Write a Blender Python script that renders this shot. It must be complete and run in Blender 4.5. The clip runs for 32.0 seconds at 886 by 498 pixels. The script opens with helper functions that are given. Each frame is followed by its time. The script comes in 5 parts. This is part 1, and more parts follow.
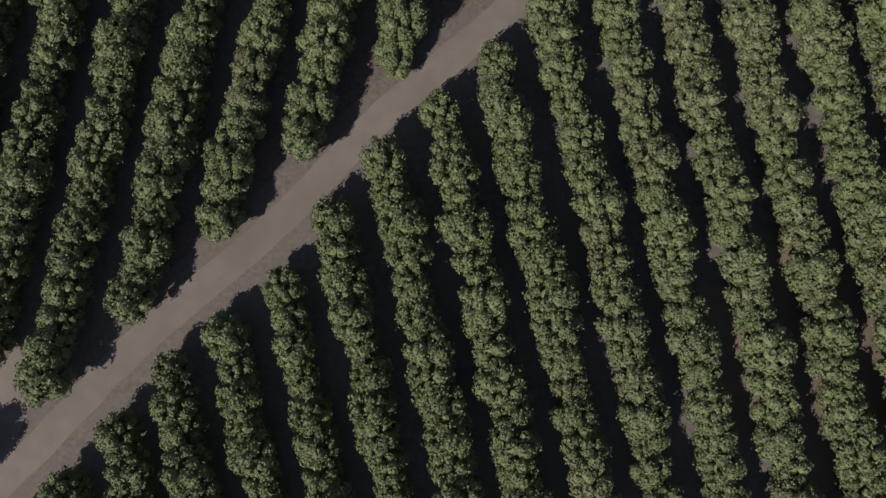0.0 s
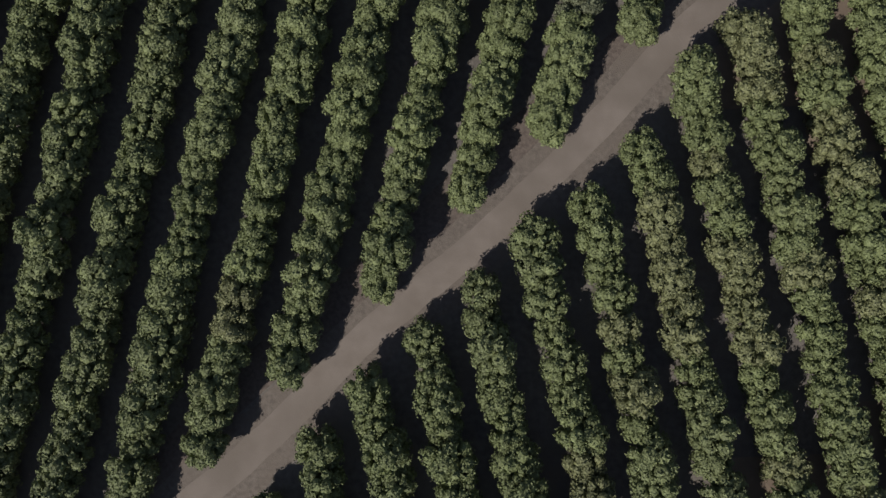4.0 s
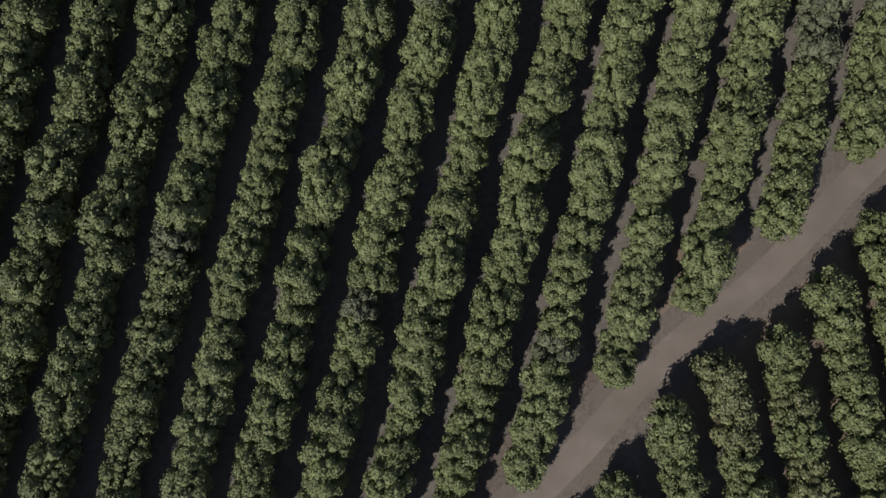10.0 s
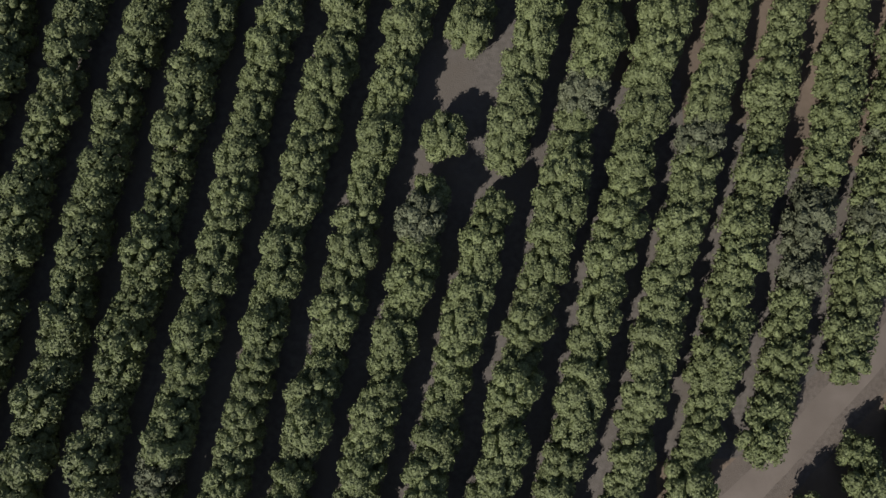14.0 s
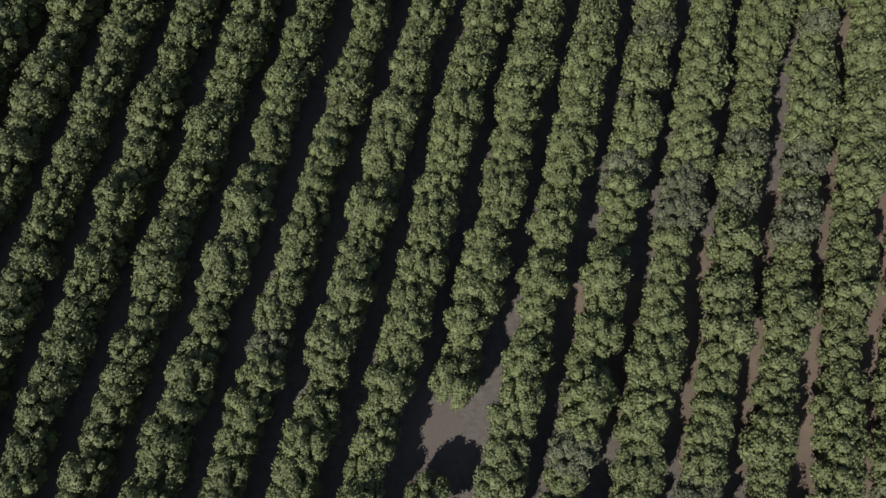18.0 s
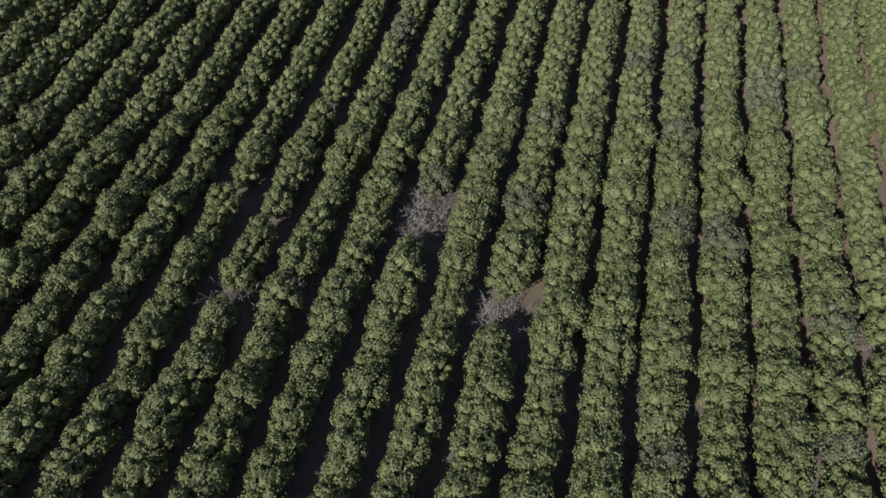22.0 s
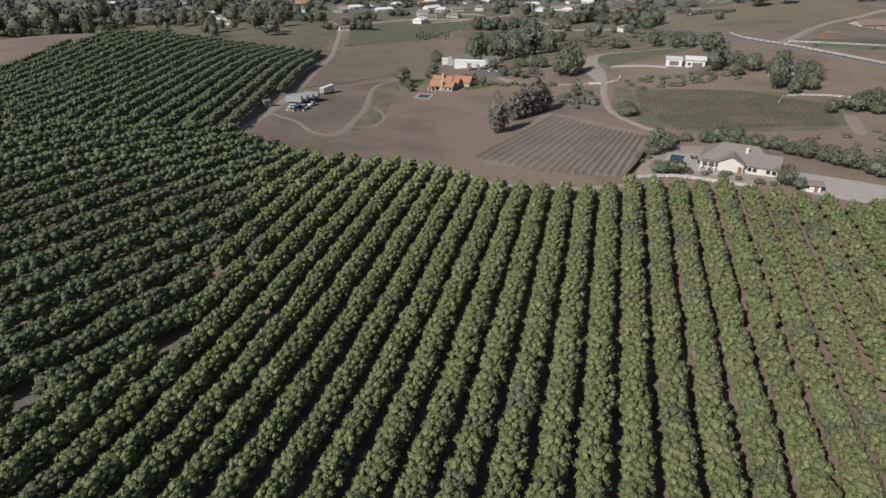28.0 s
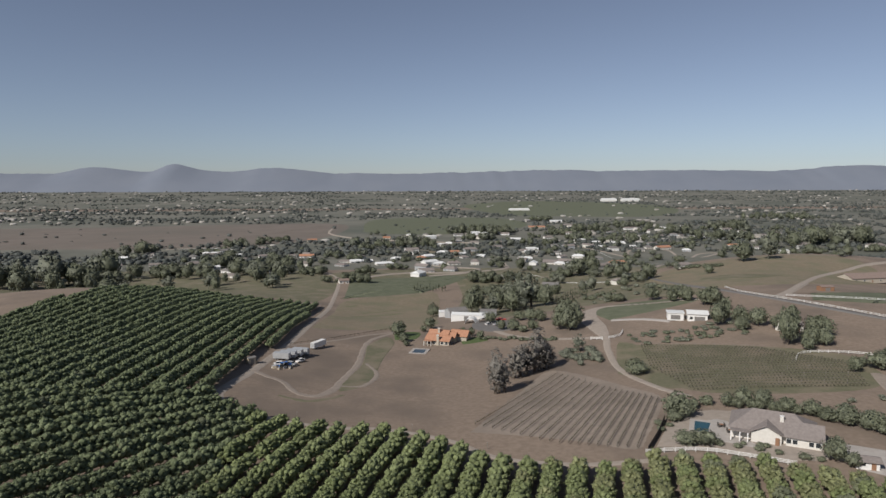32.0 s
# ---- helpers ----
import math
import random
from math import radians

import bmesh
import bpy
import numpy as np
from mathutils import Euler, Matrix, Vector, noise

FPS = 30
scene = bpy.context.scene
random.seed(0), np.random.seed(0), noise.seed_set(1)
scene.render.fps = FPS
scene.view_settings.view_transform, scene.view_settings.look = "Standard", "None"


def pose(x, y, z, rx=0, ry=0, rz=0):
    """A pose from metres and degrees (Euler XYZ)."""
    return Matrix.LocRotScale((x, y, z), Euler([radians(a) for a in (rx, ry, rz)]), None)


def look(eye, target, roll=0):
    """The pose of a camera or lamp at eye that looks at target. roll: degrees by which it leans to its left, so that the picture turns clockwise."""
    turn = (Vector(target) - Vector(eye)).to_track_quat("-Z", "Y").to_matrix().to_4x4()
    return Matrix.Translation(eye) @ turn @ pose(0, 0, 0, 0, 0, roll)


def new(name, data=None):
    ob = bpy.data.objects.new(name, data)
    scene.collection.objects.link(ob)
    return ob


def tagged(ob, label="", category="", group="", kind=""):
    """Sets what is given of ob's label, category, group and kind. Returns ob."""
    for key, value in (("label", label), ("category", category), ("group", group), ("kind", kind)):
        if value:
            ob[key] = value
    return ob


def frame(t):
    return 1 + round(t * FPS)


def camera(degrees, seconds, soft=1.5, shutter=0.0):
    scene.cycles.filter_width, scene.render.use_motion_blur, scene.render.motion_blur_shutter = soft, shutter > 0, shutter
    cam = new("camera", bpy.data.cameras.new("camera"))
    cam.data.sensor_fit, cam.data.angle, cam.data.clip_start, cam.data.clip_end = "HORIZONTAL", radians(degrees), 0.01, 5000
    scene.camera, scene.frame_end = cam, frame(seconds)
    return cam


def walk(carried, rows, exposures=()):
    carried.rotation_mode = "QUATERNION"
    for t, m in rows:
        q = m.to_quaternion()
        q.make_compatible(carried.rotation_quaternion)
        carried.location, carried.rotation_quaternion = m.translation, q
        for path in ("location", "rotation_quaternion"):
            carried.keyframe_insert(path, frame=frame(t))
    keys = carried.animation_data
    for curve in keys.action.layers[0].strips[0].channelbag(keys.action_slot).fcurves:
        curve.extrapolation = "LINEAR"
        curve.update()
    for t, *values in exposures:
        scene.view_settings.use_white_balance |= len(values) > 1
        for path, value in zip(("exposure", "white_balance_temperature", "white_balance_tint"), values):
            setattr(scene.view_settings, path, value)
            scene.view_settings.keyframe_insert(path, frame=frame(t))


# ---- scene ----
cam = camera(69.55, 32.0)
PATH = [
    (0.0, pose(0.01, 0.01, 64.00, 0.04, 0.00, -2.80)),
    (0.5, pose(0.33, 2.81, 64.05, -0.03, -0.00, -2.75)),
    (1.0, pose(0.68, 5.59, 64.09, -0.06, -0.00, -2.74)),
    (1.5, pose(1.01, 8.32, 64.13, -0.06, -0.00, -2.70)),
    (2.0, pose(1.35, 11.04, 64.17, -0.02, 0.00, -2.67)),
    (2.5, pose(1.66, 13.77, 64.19, 0.03, -0.00, -2.65)),
    (3.0, pose(1.96, 16.50, 64.21, 0.03, -0.00, -2.63)),
    (3.5, pose(2.28, 19.27, 64.23, 0.02, -0.00, -2.62)),
    (4.0, pose(2.60, 22.07, 64.27, 0.00, -0.00, -2.61)),
    (4.5, pose(2.93, 24.90, 64.31, -0.03, -0.00, -2.61)),
    (5.0, pose(3.26, 27.74, 64.34, -0.09, -0.00, -2.61)),
    (5.5, pose(3.59, 30.60, 64.35, -0.17, -0.00, -2.61)),
    (6.0, pose(3.93, 33.46, 64.34, -0.26, -0.00, -2.61)),
    (6.5, pose(4.23, 36.28, 64.32, -0.29, -0.00, -2.64)),
    (7.0, pose(4.55, 39.03, 64.31, -0.28, -0.00, -2.60)),
    (7.5, pose(4.88, 41.74, 64.31, -0.23, -0.00, -2.54)),
    (8.0, pose(5.18, 44.44, 64.33, -0.15, -0.00, -2.50)),
    (8.5, pose(5.47, 47.14, 64.37, -0.05, 0.00, -2.41)),
    (9.0, pose(5.76, 49.86, 64.40, 0.03, -0.00, -2.36)),
    (9.5, pose(6.06, 52.60, 64.44, 0.11, -0.00, -2.36)),
    (10.0, pose(6.37, 55.37, 64.49, 0.14, -0.00, -2.37)),
    (10.5, pose(6.66, 58.17, 64.56, 0.19, -0.00, -2.40)),
    (11.0, pose(6.98, 61.00, 64.62, 0.22, -0.00, -2.37)),
    (11.5, pose(7.32, 63.85, 64.67, 0.16, 0.00, -2.42)),
    (12.0, pose(7.63, 66.69, 64.71, 0.12, 0.00, -2.42)),
    (12.5, pose(7.94, 69.48, 64.73, 0.06, 0.00, -2.40)),
    (13.0, pose(8.26, 72.27, 64.75, 0.09, 0.00, -2.40)),
    (13.5, pose(8.59, 75.07, 64.75, 0.08, 0.00, -2.40)),
    (14.0, pose(8.92, 77.89, 64.74, 0.07, 0.00, -2.40)),
    (14.5, pose(9.24, 80.76, 64.73, 0.24, 0.00, -2.40)),
    (15.0, pose(9.56, 83.70, 64.72, 0.72, 0.00, -2.39)),
    (15.5, pose(9.88, 86.74, 64.71, 1.67, 0.00, -2.38)),
    (16.0, pose(10.19, 89.89, 64.71, 3.24, 0.00, -2.35)),
    (16.5, pose(10.51, 92.98, 64.70, 4.92, -0.00, -2.33)),
    (17.0, pose(10.82, 96.00, 64.70, 6.69, -0.00, -2.32)),
    (17.5, pose(11.13, 98.97, 64.71, 8.51, -0.00, -2.31)),
    (18.0, pose(11.45, 101.91, 64.72, 10.33, -0.01, -2.30)),
    (18.5, pose(11.77, 104.86, 64.73, 12.21, -0.01, -2.28)),
    (19.0, pose(12.09, 107.86, 64.72, 14.28, -0.01, -2.24)),
    (19.5, pose(12.41, 110.91, 64.72, 16.70, -0.01, -2.24)),
    (20.0, pose(12.75, 113.93, 64.72, 19.25, -0.01, -2.19)),
    (20.5, pose(13.07, 116.91, 64.74, 21.84, -0.01, -2.19)),
    (21.0, pose(13.35, 119.83, 64.78, 24.48, -0.01, -2.20)),
    (21.5, pose(13.65, 122.72, 64.83, 27.12, -0.01, -2.20)),
    (22.0, pose(13.96, 125.61, 64.90, 29.78, -0.03, -2.15)),
    (22.5, pose(14.28, 128.54, 64.97, 32.40, -0.04, -2.10)),
    (23.0, pose(14.65, 131.49, 65.02, 35.00, -0.06, -2.03)),
    (23.5, pose(15.02, 134.36, 65.07, 37.64, -0.06, -2.00)),
    (24.0, pose(15.33, 137.21, 65.10, 40.34, -0.02, -2.01)),
    (24.5, pose(15.63, 140.07, 65.11, 43.05, -0.01, -2.01)),
    (25.0, pose(15.91, 142.98, 65.11, 45.76, -0.01, -2.02)),
    (25.5, pose(16.20, 145.90, 65.10, 48.46, -0.04, -2.00)),
    (26.0, pose(16.49, 148.80, 65.09, 51.17, -0.05, -1.98)),
    (26.5, pose(16.77, 151.60, 65.08, 53.88, -0.04, -1.96)),
    (27.0, pose(17.07, 154.29, 65.05, 56.62, -0.02, -1.98)),
    (27.5, pose(17.38, 156.87, 65.02, 59.36, 0.03, -2.01)),
    (28.0, pose(17.67, 159.40, 64.98, 62.09, 0.09, -2.04)),
    (28.5, pose(17.95, 161.89, 64.92, 64.78, 0.15, -2.06)),
    (29.0, pose(18.20, 164.38, 64.85, 67.41, 0.17, -2.07)),
    (29.5, pose(18.43, 166.92, 64.77, 70.14, 0.17, -2.09)),
    (30.0, pose(18.65, 169.50, 64.70, 72.89, 0.18, -2.11)),
    (30.5, pose(18.84, 172.11, 64.63, 75.64, 0.20, -2.13)),
    (31.0, pose(19.02, 174.71, 64.56, 78.38, 0.19, -2.15)),
    (31.5, pose(19.20, 177.31, 64.50, 81.12, 0.16, -2.18)),
    (32.0, pose(19.38, 179.92, 64.44, 83.83, 0.14, -2.23)),
]
walk(cam, PATH, [(0.0, -0.2), (13.0, -0.17), (17.0, -0.10), (21.0, 0.10), (27.0, 0.08), (32.0, 0.03)])

import functools

# ---- world, sun ----
SUN_EL, SUN_AZ = 38.0, 227.0      # degrees; azimuth clockwise from +y
w = bpy.data.worlds.new("sky")
scene.world = w
w.use_nodes = True
wn = w.node_tree
sky = wn.nodes.new("ShaderNodeTexSky")
sky.sky_type = "NISHITA"
sky.sun_disc = False
sky.sun_elevation, sky.sun_rotation = radians(SUN_EL), radians(SUN_AZ)
sky.altitude = 2500
sky.air_density, sky.dust_density, sky.ozone_density = 1.0, 2.2, 2.6
wn.nodes["Background"].inputs["Strength"].default_value = 0.066
soften = wn.nodes.new("ShaderNodeHueSaturation")      # dust in the air greys the blue
soften.inputs["Saturation"].default_value = 0.68
tint = wn.nodes.new("ShaderNodeMix")
tint.data_type, tint.blend_type = "RGBA", "MULTIPLY"
tint.inputs["Factor"].default_value = 1.0
tint.inputs["B"].default_value = (0.955, 0.985, 1.06, 1)
wn.links.new(sky.outputs["Color"], soften.inputs["Color"])
wn.links.new(soften.outputs["Color"], tint.inputs["A"])
wn.links.new(tint.outputs["Result"], wn.nodes["Background"].inputs["Color"])
sd = bpy.data.lights.new("sun", "SUN")
sd.energy, sd.angle, sd.color = 4.5, radians(0.6), (1.0, 0.95, 0.88)
sun = new("sun", sd)
sun_dir = Vector((math.sin(radians(SUN_AZ)) * math.cos(radians(SUN_EL)), math.cos(radians(SUN_AZ)) * math.cos(radians(SUN_EL)), math.sin(radians(SUN_EL))))
sun.matrix_world = look(sun_dir * 300, (0, 0, 0))

# ---- terrain ----
NEAR_SWELL = [-2.62, -2.56, -0.14, 6.24, -3.02, 0.52, 5.11, -3.56, 0.77, -6.56, 3.3, -1.15, 2.13, -0.97, -10.02, -1.88, -5.52, -7.37, -6.22, -0.57, 4.93, 6.82, -5.08, 7.88, -5.94, -9.98, 1.45, -11.42, -8.65, 0.87]
FAR_SWELL = [-12.0, 12.43, -6.11, 0.58, 1.83, -0.2, -3.22, -0.2, 8.33, -14.76, -10.72, -3.23, 7.38, -19.96, -14.7, -8.93, -0.02, -10.12, -8.59, 6.54, 20.26]


def height(x, y):
    """Ground height of the hillside and the valley beyond it."""
    x, y = np.asarray(x, float), np.asarray(y, float)
    t = np.clip((y - 450) / 700, 0, 1)
    z = -55 * t * t * (3 - 2 * t)
    far = np.clip((y - 2300) / 2500, 0, 1)
    z = z + 46 * far * far * (3 - 2 * far)
    k = 0
    for cy in range(-50, 451, 100):
        for cx in (-200, -100, 0, 100, 200):
            z = z + NEAR_SWELL[k] * np.exp(-((x - cx) ** 2 + (y - cy) ** 2) / 12800)
            k += 1
    k = 0
    for cy in (550, 650, 780):
        for cx in (-310, -190, -70, 50, 170, 300, 430):
            z = z + FAR_SWELL[k] * np.exp(-((x - cx) ** 2 + (y - cy) ** 2) / 18050)
            k += 1
    return z


def gz(x, y):
    return float(height(x, y))


# ---- materials ----
def material(name, base, second=None, scale=1.0, rough=0.8, bump=0.0, bump_scale=None, island=0.0, metal=0.0, third=None, big=None, spec=0.3, over=1.0):
    """A procedural surface: two noise scales mix base, second and third; island varies each leaf or piece."""
    m = bpy.data.materials.new(name)
    m.use_nodes = True
    t, b = m.node_tree, m.node_tree.nodes["Principled BSDF"]
    N, link = t.nodes.new, t.links.new
    b.inputs["Roughness"].default_value, b.inputs["Metallic"].default_value = rough, metal
    b.inputs["Specular IOR Level"].default_value = spec
    geo = N("ShaderNodeNewGeometry")
    out = None
    if second:
        n1 = N("ShaderNodeTexNoise")
        n1.inputs["Scale"].default_value, n1.inputs["Detail"].default_value = scale, 6
        link(geo.outputs["Position"], n1.inputs["Vector"])
        r = N("ShaderNodeValToRGB")
        r.color_ramp.elements[0].position, r.color_ramp.elements[1].position = 0.34, 0.66
        r.color_ramp.elements[0].color, r.color_ramp.elements[1].color = (*base, 1), (*second, 1)
        link(n1.outputs["Fac"], r.inputs["Fac"])
        out = r.outputs["Color"]
        if third:
            n2 = N("ShaderNodeTexNoise")
            n2.inputs["Scale"].default_value, n2.inputs["Detail"].default_value = big or scale * 0.13, 4
            link(geo.outputs["Position"], n2.inputs["Vector"])
            r2 = N("ShaderNodeValToRGB")
            r2.color_ramp.elements[0].position, r2.color_ramp.elements[1].position = 0.45, 0.68
            link(n2.outputs["Fac"], r2.inputs["Fac"])
            mx = N("ShaderNodeMix")
            mx.data_type = "RGBA"
            r2.color_ramp.elements[1].color = (over, over, over, 1)
            link(r2.outputs["Color"], mx.inputs["Factor"])
            link(out, mx.inputs["A"])
            mx.inputs["B"].default_value = (*third, 1)
            out = mx.outputs["Result"]
    if island:
        hs = N("ShaderNodeHueSaturation")
        mr = N("ShaderNodeMapRange")
        mr.inputs["To Min"].default_value, mr.inputs["To Max"].default_value = 1 - island, 1 + island
        oi = N("ShaderNodeObjectInfo")
        ad = N("ShaderNodeMath")
        ad.operation = "MULTIPLY_ADD"
        link(geo.outputs["Random Per Island"], ad.inputs[0])
        ad.inputs[1].default_value = 0.75
        ml = N("ShaderNodeMath")
        ml.operation = "MULTIPLY"
        link(oi.outputs["Random"], ml.inputs[0])
        ml.inputs[1].default_value = 0.25
        link(ml.outputs[0], ad.inputs[2])
        link(ad.outputs[0], mr.inputs["Value"])
        link(mr.outputs[0], hs.inputs["Value"])
        if out:
            link(out, hs.inputs["Color"])
        else:
            hs.inputs["Color"].default_value = (*base, 1)
        out = hs.outputs["Color"]
    if out:
        link(out, b.inputs["Base Color"])
    else:
        b.inputs["Base Color"].default_value = (*base, 1)
    if bump:
        n3 = N("ShaderNodeTexNoise")
        n3.inputs["Scale"].default_value, n3.inputs["Detail"].default_value = bump_scale or scale * 4, 5
        link(geo.outputs["Position"], n3.inputs["Vector"])
        bp = N("ShaderNodeBump")
        bp.inputs["Strength"].default_value, bp.inputs["Distance"].default_value = 0.8, bump
        link(n3.outputs["Fac"], bp.inputs["Height"])
        link(bp.outputs["Normal"], b.inputs["Normal"])
    return m


LEAF = material("orchard_leaf", (0.088, 0.108, 0.043), (0.216, 0.248, 0.111), 7.0, 0.55, bump=0.32, bump_scale=3.2, island=0.32, third=(0.168, 0.190, 0.092), big=0.06, over=0.5)
# Darker copy of LEAF: the hill rows' shade is put into its colour.
LEAF_HILL = material("shade_toned_hill_leaf", (0.056, 0.071, 0.035), (0.184, 0.214, 0.112), 6.0, 0.6, bump=0.32, bump_scale=3.2, island=0.3)
LEAF_PALE = material("pale_leaf", (0.092, 0.102, 0.046), (0.245, 0.254, 0.126), 6.5, 0.5, bump=0.32, bump_scale=3.2, island=0.34)
LEAF_GREY = material("grey_leaf", (0.072, 0.083, 0.046), (0.185, 0.198, 0.124), 6.0, 0.7, bump=0.32, bump_scale=3.2, island=0.35)
LEAF_OAK = material("oak_leaf", (0.058, 0.066, 0.043), (0.150, 0.160, 0.106), 2.2, 0.6, bump=0.1, bump_scale=5.0, island=0.35)
LEAF_GUM = material("gum_leaf", (0.066, 0.073, 0.052), (0.185, 0.194, 0.148), 2.0, 0.6, bump=0.1, bump_scale=5.0, island=0.35)
LEAF_DRY = material("dry_leaf", (0.112, 0.102, 0.088), (0.235, 0.220, 0.196), 2.2, 0.8, bump=0.1, bump_scale=5.0, island=0.35)
BARK = material("bark", (0.09, 0.07, 0.055), (0.15, 0.125, 0.10), 6.0, 0.9, 0.02)
TWIG = material("grey_twig", (0.20, 0.19, 0.18), (0.30, 0.285, 0.27), 5.0, 0.9)
SOIL = material("soil", (0.186, 0.143, 0.110), (0.234, 0.182, 0.142), 0.6, 0.95, 0.03, 5.0, third=(0.150, 0.119, 0.095), big=0.035)
FLOOR = material("orchard_floor", (0.128, 0.114, 0.103), (0.180, 0.161, 0.146), 1.6, 0.95, 0.05, 8.0, third=(0.152, 0.132, 0.114), big=0.12)
LITTER = material("leaf_litter", (0.115, 0.092, 0.080), (0.17, 0.138, 0.12), 2.5, 0.95, 0.05, 9.0)
VERGE = material("leaf_litter_verge", (0.135, 0.113, 0.098), (0.19, 0.162, 0.14), 2.2, 0.95, 0.05, 9.0, third=(0.165, 0.138, 0.118), big=0.3)
ROAD = material("dirt_road", (0.20, 0.168, 0.145), (0.235, 0.20, 0.175), 0.5, 0.95, 0.02, 7.0, third=(0.18, 0.152, 0.13), big=0.12)

# ---- helpers for things ----
def mesh(name, verts, faces, mats, mat_index=None, smooth=False):
    me = bpy.data.meshes.new(name)
    me.from_pydata(verts, [], faces)
    for m in (mats if isinstance(mats, (list, tuple)) else [mats]):
        me.materials.append(m)
    if mat_index is not None:
        me.polygons.foreach_set("material_index", mat_index)
    if smooth:
        me.polygons.foreach_set("use_smooth", [True] * len(me.polygons))
    me.update()
    return me


def part(name, me, parent, label="", m=None):
    ob = new(name, me)
    ob.parent = parent
    if m is not None:
        ob.matrix_local = m
    if label:
        tagged(ob, label)
    return ob


def thing(name, m, label, category, group="", kind=""):
    ob = new(name)
    ob.empty_display_size = 0.3
    ob.matrix_world = m
    return tagged(ob, label, category, group, kind)


def smooth_line(pts, step):
    """A Catmull-Rom line through plan points at an even step."""
    p = np.array([pts[0]] + list(pts) + [pts[-1]], float)
    out = []
    for k in range(1, len(p) - 2):
        a, b, c, d = p[k - 1 : k + 3]
        n = max(2, int(np.hypot(*(c - b)[:2]) / step))
        for t in np.arange(n) / n:
            out.append(0.5 * (2 * b + (c - a) * t + (2 * a - 5 * b + 4 * c - d) * t**2 + (3 * b - a - 3 * c + d) * t**3))
    out.append(p[-2])
    return np.array(out)


def ribbon(name, pts, width, mat, lift, label, category, step=3.0, wobble=0.25, across=6, kind="structure"):
    """A road or track that lies on the ground; width may vary from point to point."""
    widths = width if isinstance(width, (list, tuple)) else [width] * len(pts)
    line = smooth_line([(x, y, w) for (x, y), w in zip(pts, widths)], step)
    d = np.gradient(line[:, :2], axis=0)
    d /= np.linalg.norm(d, axis=1)[:, None]
    nrm = np.stack([d[:, 1], -d[:, 0]], 1)
    rng = np.random.default_rng(len(line))
    verts, faces = [], []
    for k, (x, y, w) in enumerate(line):
        l, r = -w / 2 - rng.uniform(0, wobble), w / 2 + rng.uniform(0, wobble)
        for j in range(across + 1):
            q = l + (r - l) * j / across
            px, py = x + nrm[k, 0] * q, y + nrm[k, 1] * q
            verts.append((px, py, gz(px, py) + lift - (0.0 if 0 < j < across else lift * 1.3)))
    for k in range(len(line) - 1):
        for j in range(across):
            a = k * (across + 1) + j
            faces.append((a, a + 1, a + across + 2, a + across + 1))
    ob = new(name, mesh(name, verts, faces, mat, smooth=True))
    return tagged(ob, label, category, kind=kind)


def patch(name, outline, mat, lift, label, category, step=6.0, rings=14, kind="structure", corners=False):
    """A stretch of ground of its own colour, laid over the hillside."""
    if corners:
        outline = [q for p, n in zip(outline, list(outline[1:]) + [outline[0]]) for q in (p, (p[0] * 0.97 + n[0] * 0.03, p[1] * 0.97 + n[1] * 0.03), (p[0] * 0.03 + n[0] * 0.97, p[1] * 0.03 + n[1] * 0.97))]
    line = smooth_line(list(outline) + [outline[0]], step)[:-1]
    c = line.mean(0)
    verts, faces, n = [], [], len(line)
    for r in range(1, rings + 1):
        f = r / rings
        for p in line:
            x, y = c + (p - c) * f
            verts.append((x, y, gz(x, y) + (lift if r < rings else -lift * 0.4)))
    verts.append((c[0], c[1], gz(*c) + lift))
    for k in range(n):
        faces.append((len(verts) - 1, k, (k + 1) % n))
        for r in range(rings - 1):
            a, b = r * n + k, r * n + (k + 1) % n
            faces.append((a, a + n, b + n, b))
    ob = new(name, mesh(name, verts, faces, mat, smooth=True))
    return tagged(ob, label, category, kind=kind)


# ---- ground ----
def spread(a, b, step, far, grow=1.22):
    out = list(np.arange(a, b + 0.1, step))
    q, s = out[-1], step
    while q < far[1]:
        s *= grow
        q += s
        out.append(min(q, far[1]))
    q, s = out[0], step
    while q > far[0]:
        s *= grow
        q -= s
        out.insert(0, max(q, far[0]))
    return np.array(out)


gx, gy = spread(-320, 320, 5, (-4900, 4900)), spread(-80, 760, 5, (-700, 4900))
X, Y = np.meshgrid(gx, gy)
Zg = height(X, Y)
nx = len(gx)
faces = [(j * nx + i, j * nx + i + 1, (j + 1) * nx + i + 1, (j + 1) * nx + i) for j in range(len(gy) - 1) for i in range(nx - 1)]
ground = new("ground", mesh("ground", np.stack([X, Y, Zg], -1).reshape(-1, 3).tolist(), faces, [SOIL, FLOOR], [int(-57 < gx[k % (nx - 1)] < 40 + 20 * math.sin(0.11 * gy[k // (nx - 1)]) and gy[k // (nx - 1)] < 250) for k in range(len(faces))], smooth=True))
tagged(ground, "dry brown soil of the orchard hillside and the valley", "ground", kind="structure")

ROAD_LINE = [(-95, -62), (-62, -36), (-43, -19), (-30, -7), (-17, 3), (-5, 14), (8, 24), (19, 34), (28, 43), (40, 52), (54, 65), (85, 91), (140, 135)]
ribbon("road_verge", ROAD_LINE, 6.6, VERGE, 0.06, "grey-brown verge with dry leaf litter beside the road", "road verge", 2.0, 0.9)
ribbon("road", ROAD_LINE, 3.7, ROAD, 0.10, "pale brown dirt farm road between two orchard blocks", "dirt road", 2.0)

ribbon("side_track", [(-52, -34), (-47, -22), (-44, -12), (-41, -6)], [3.0, 4.5, 4.0, 1.5], ROAD, 0.08, "bare dirt pull-in beside the farm road", "dirt track", 1.5)

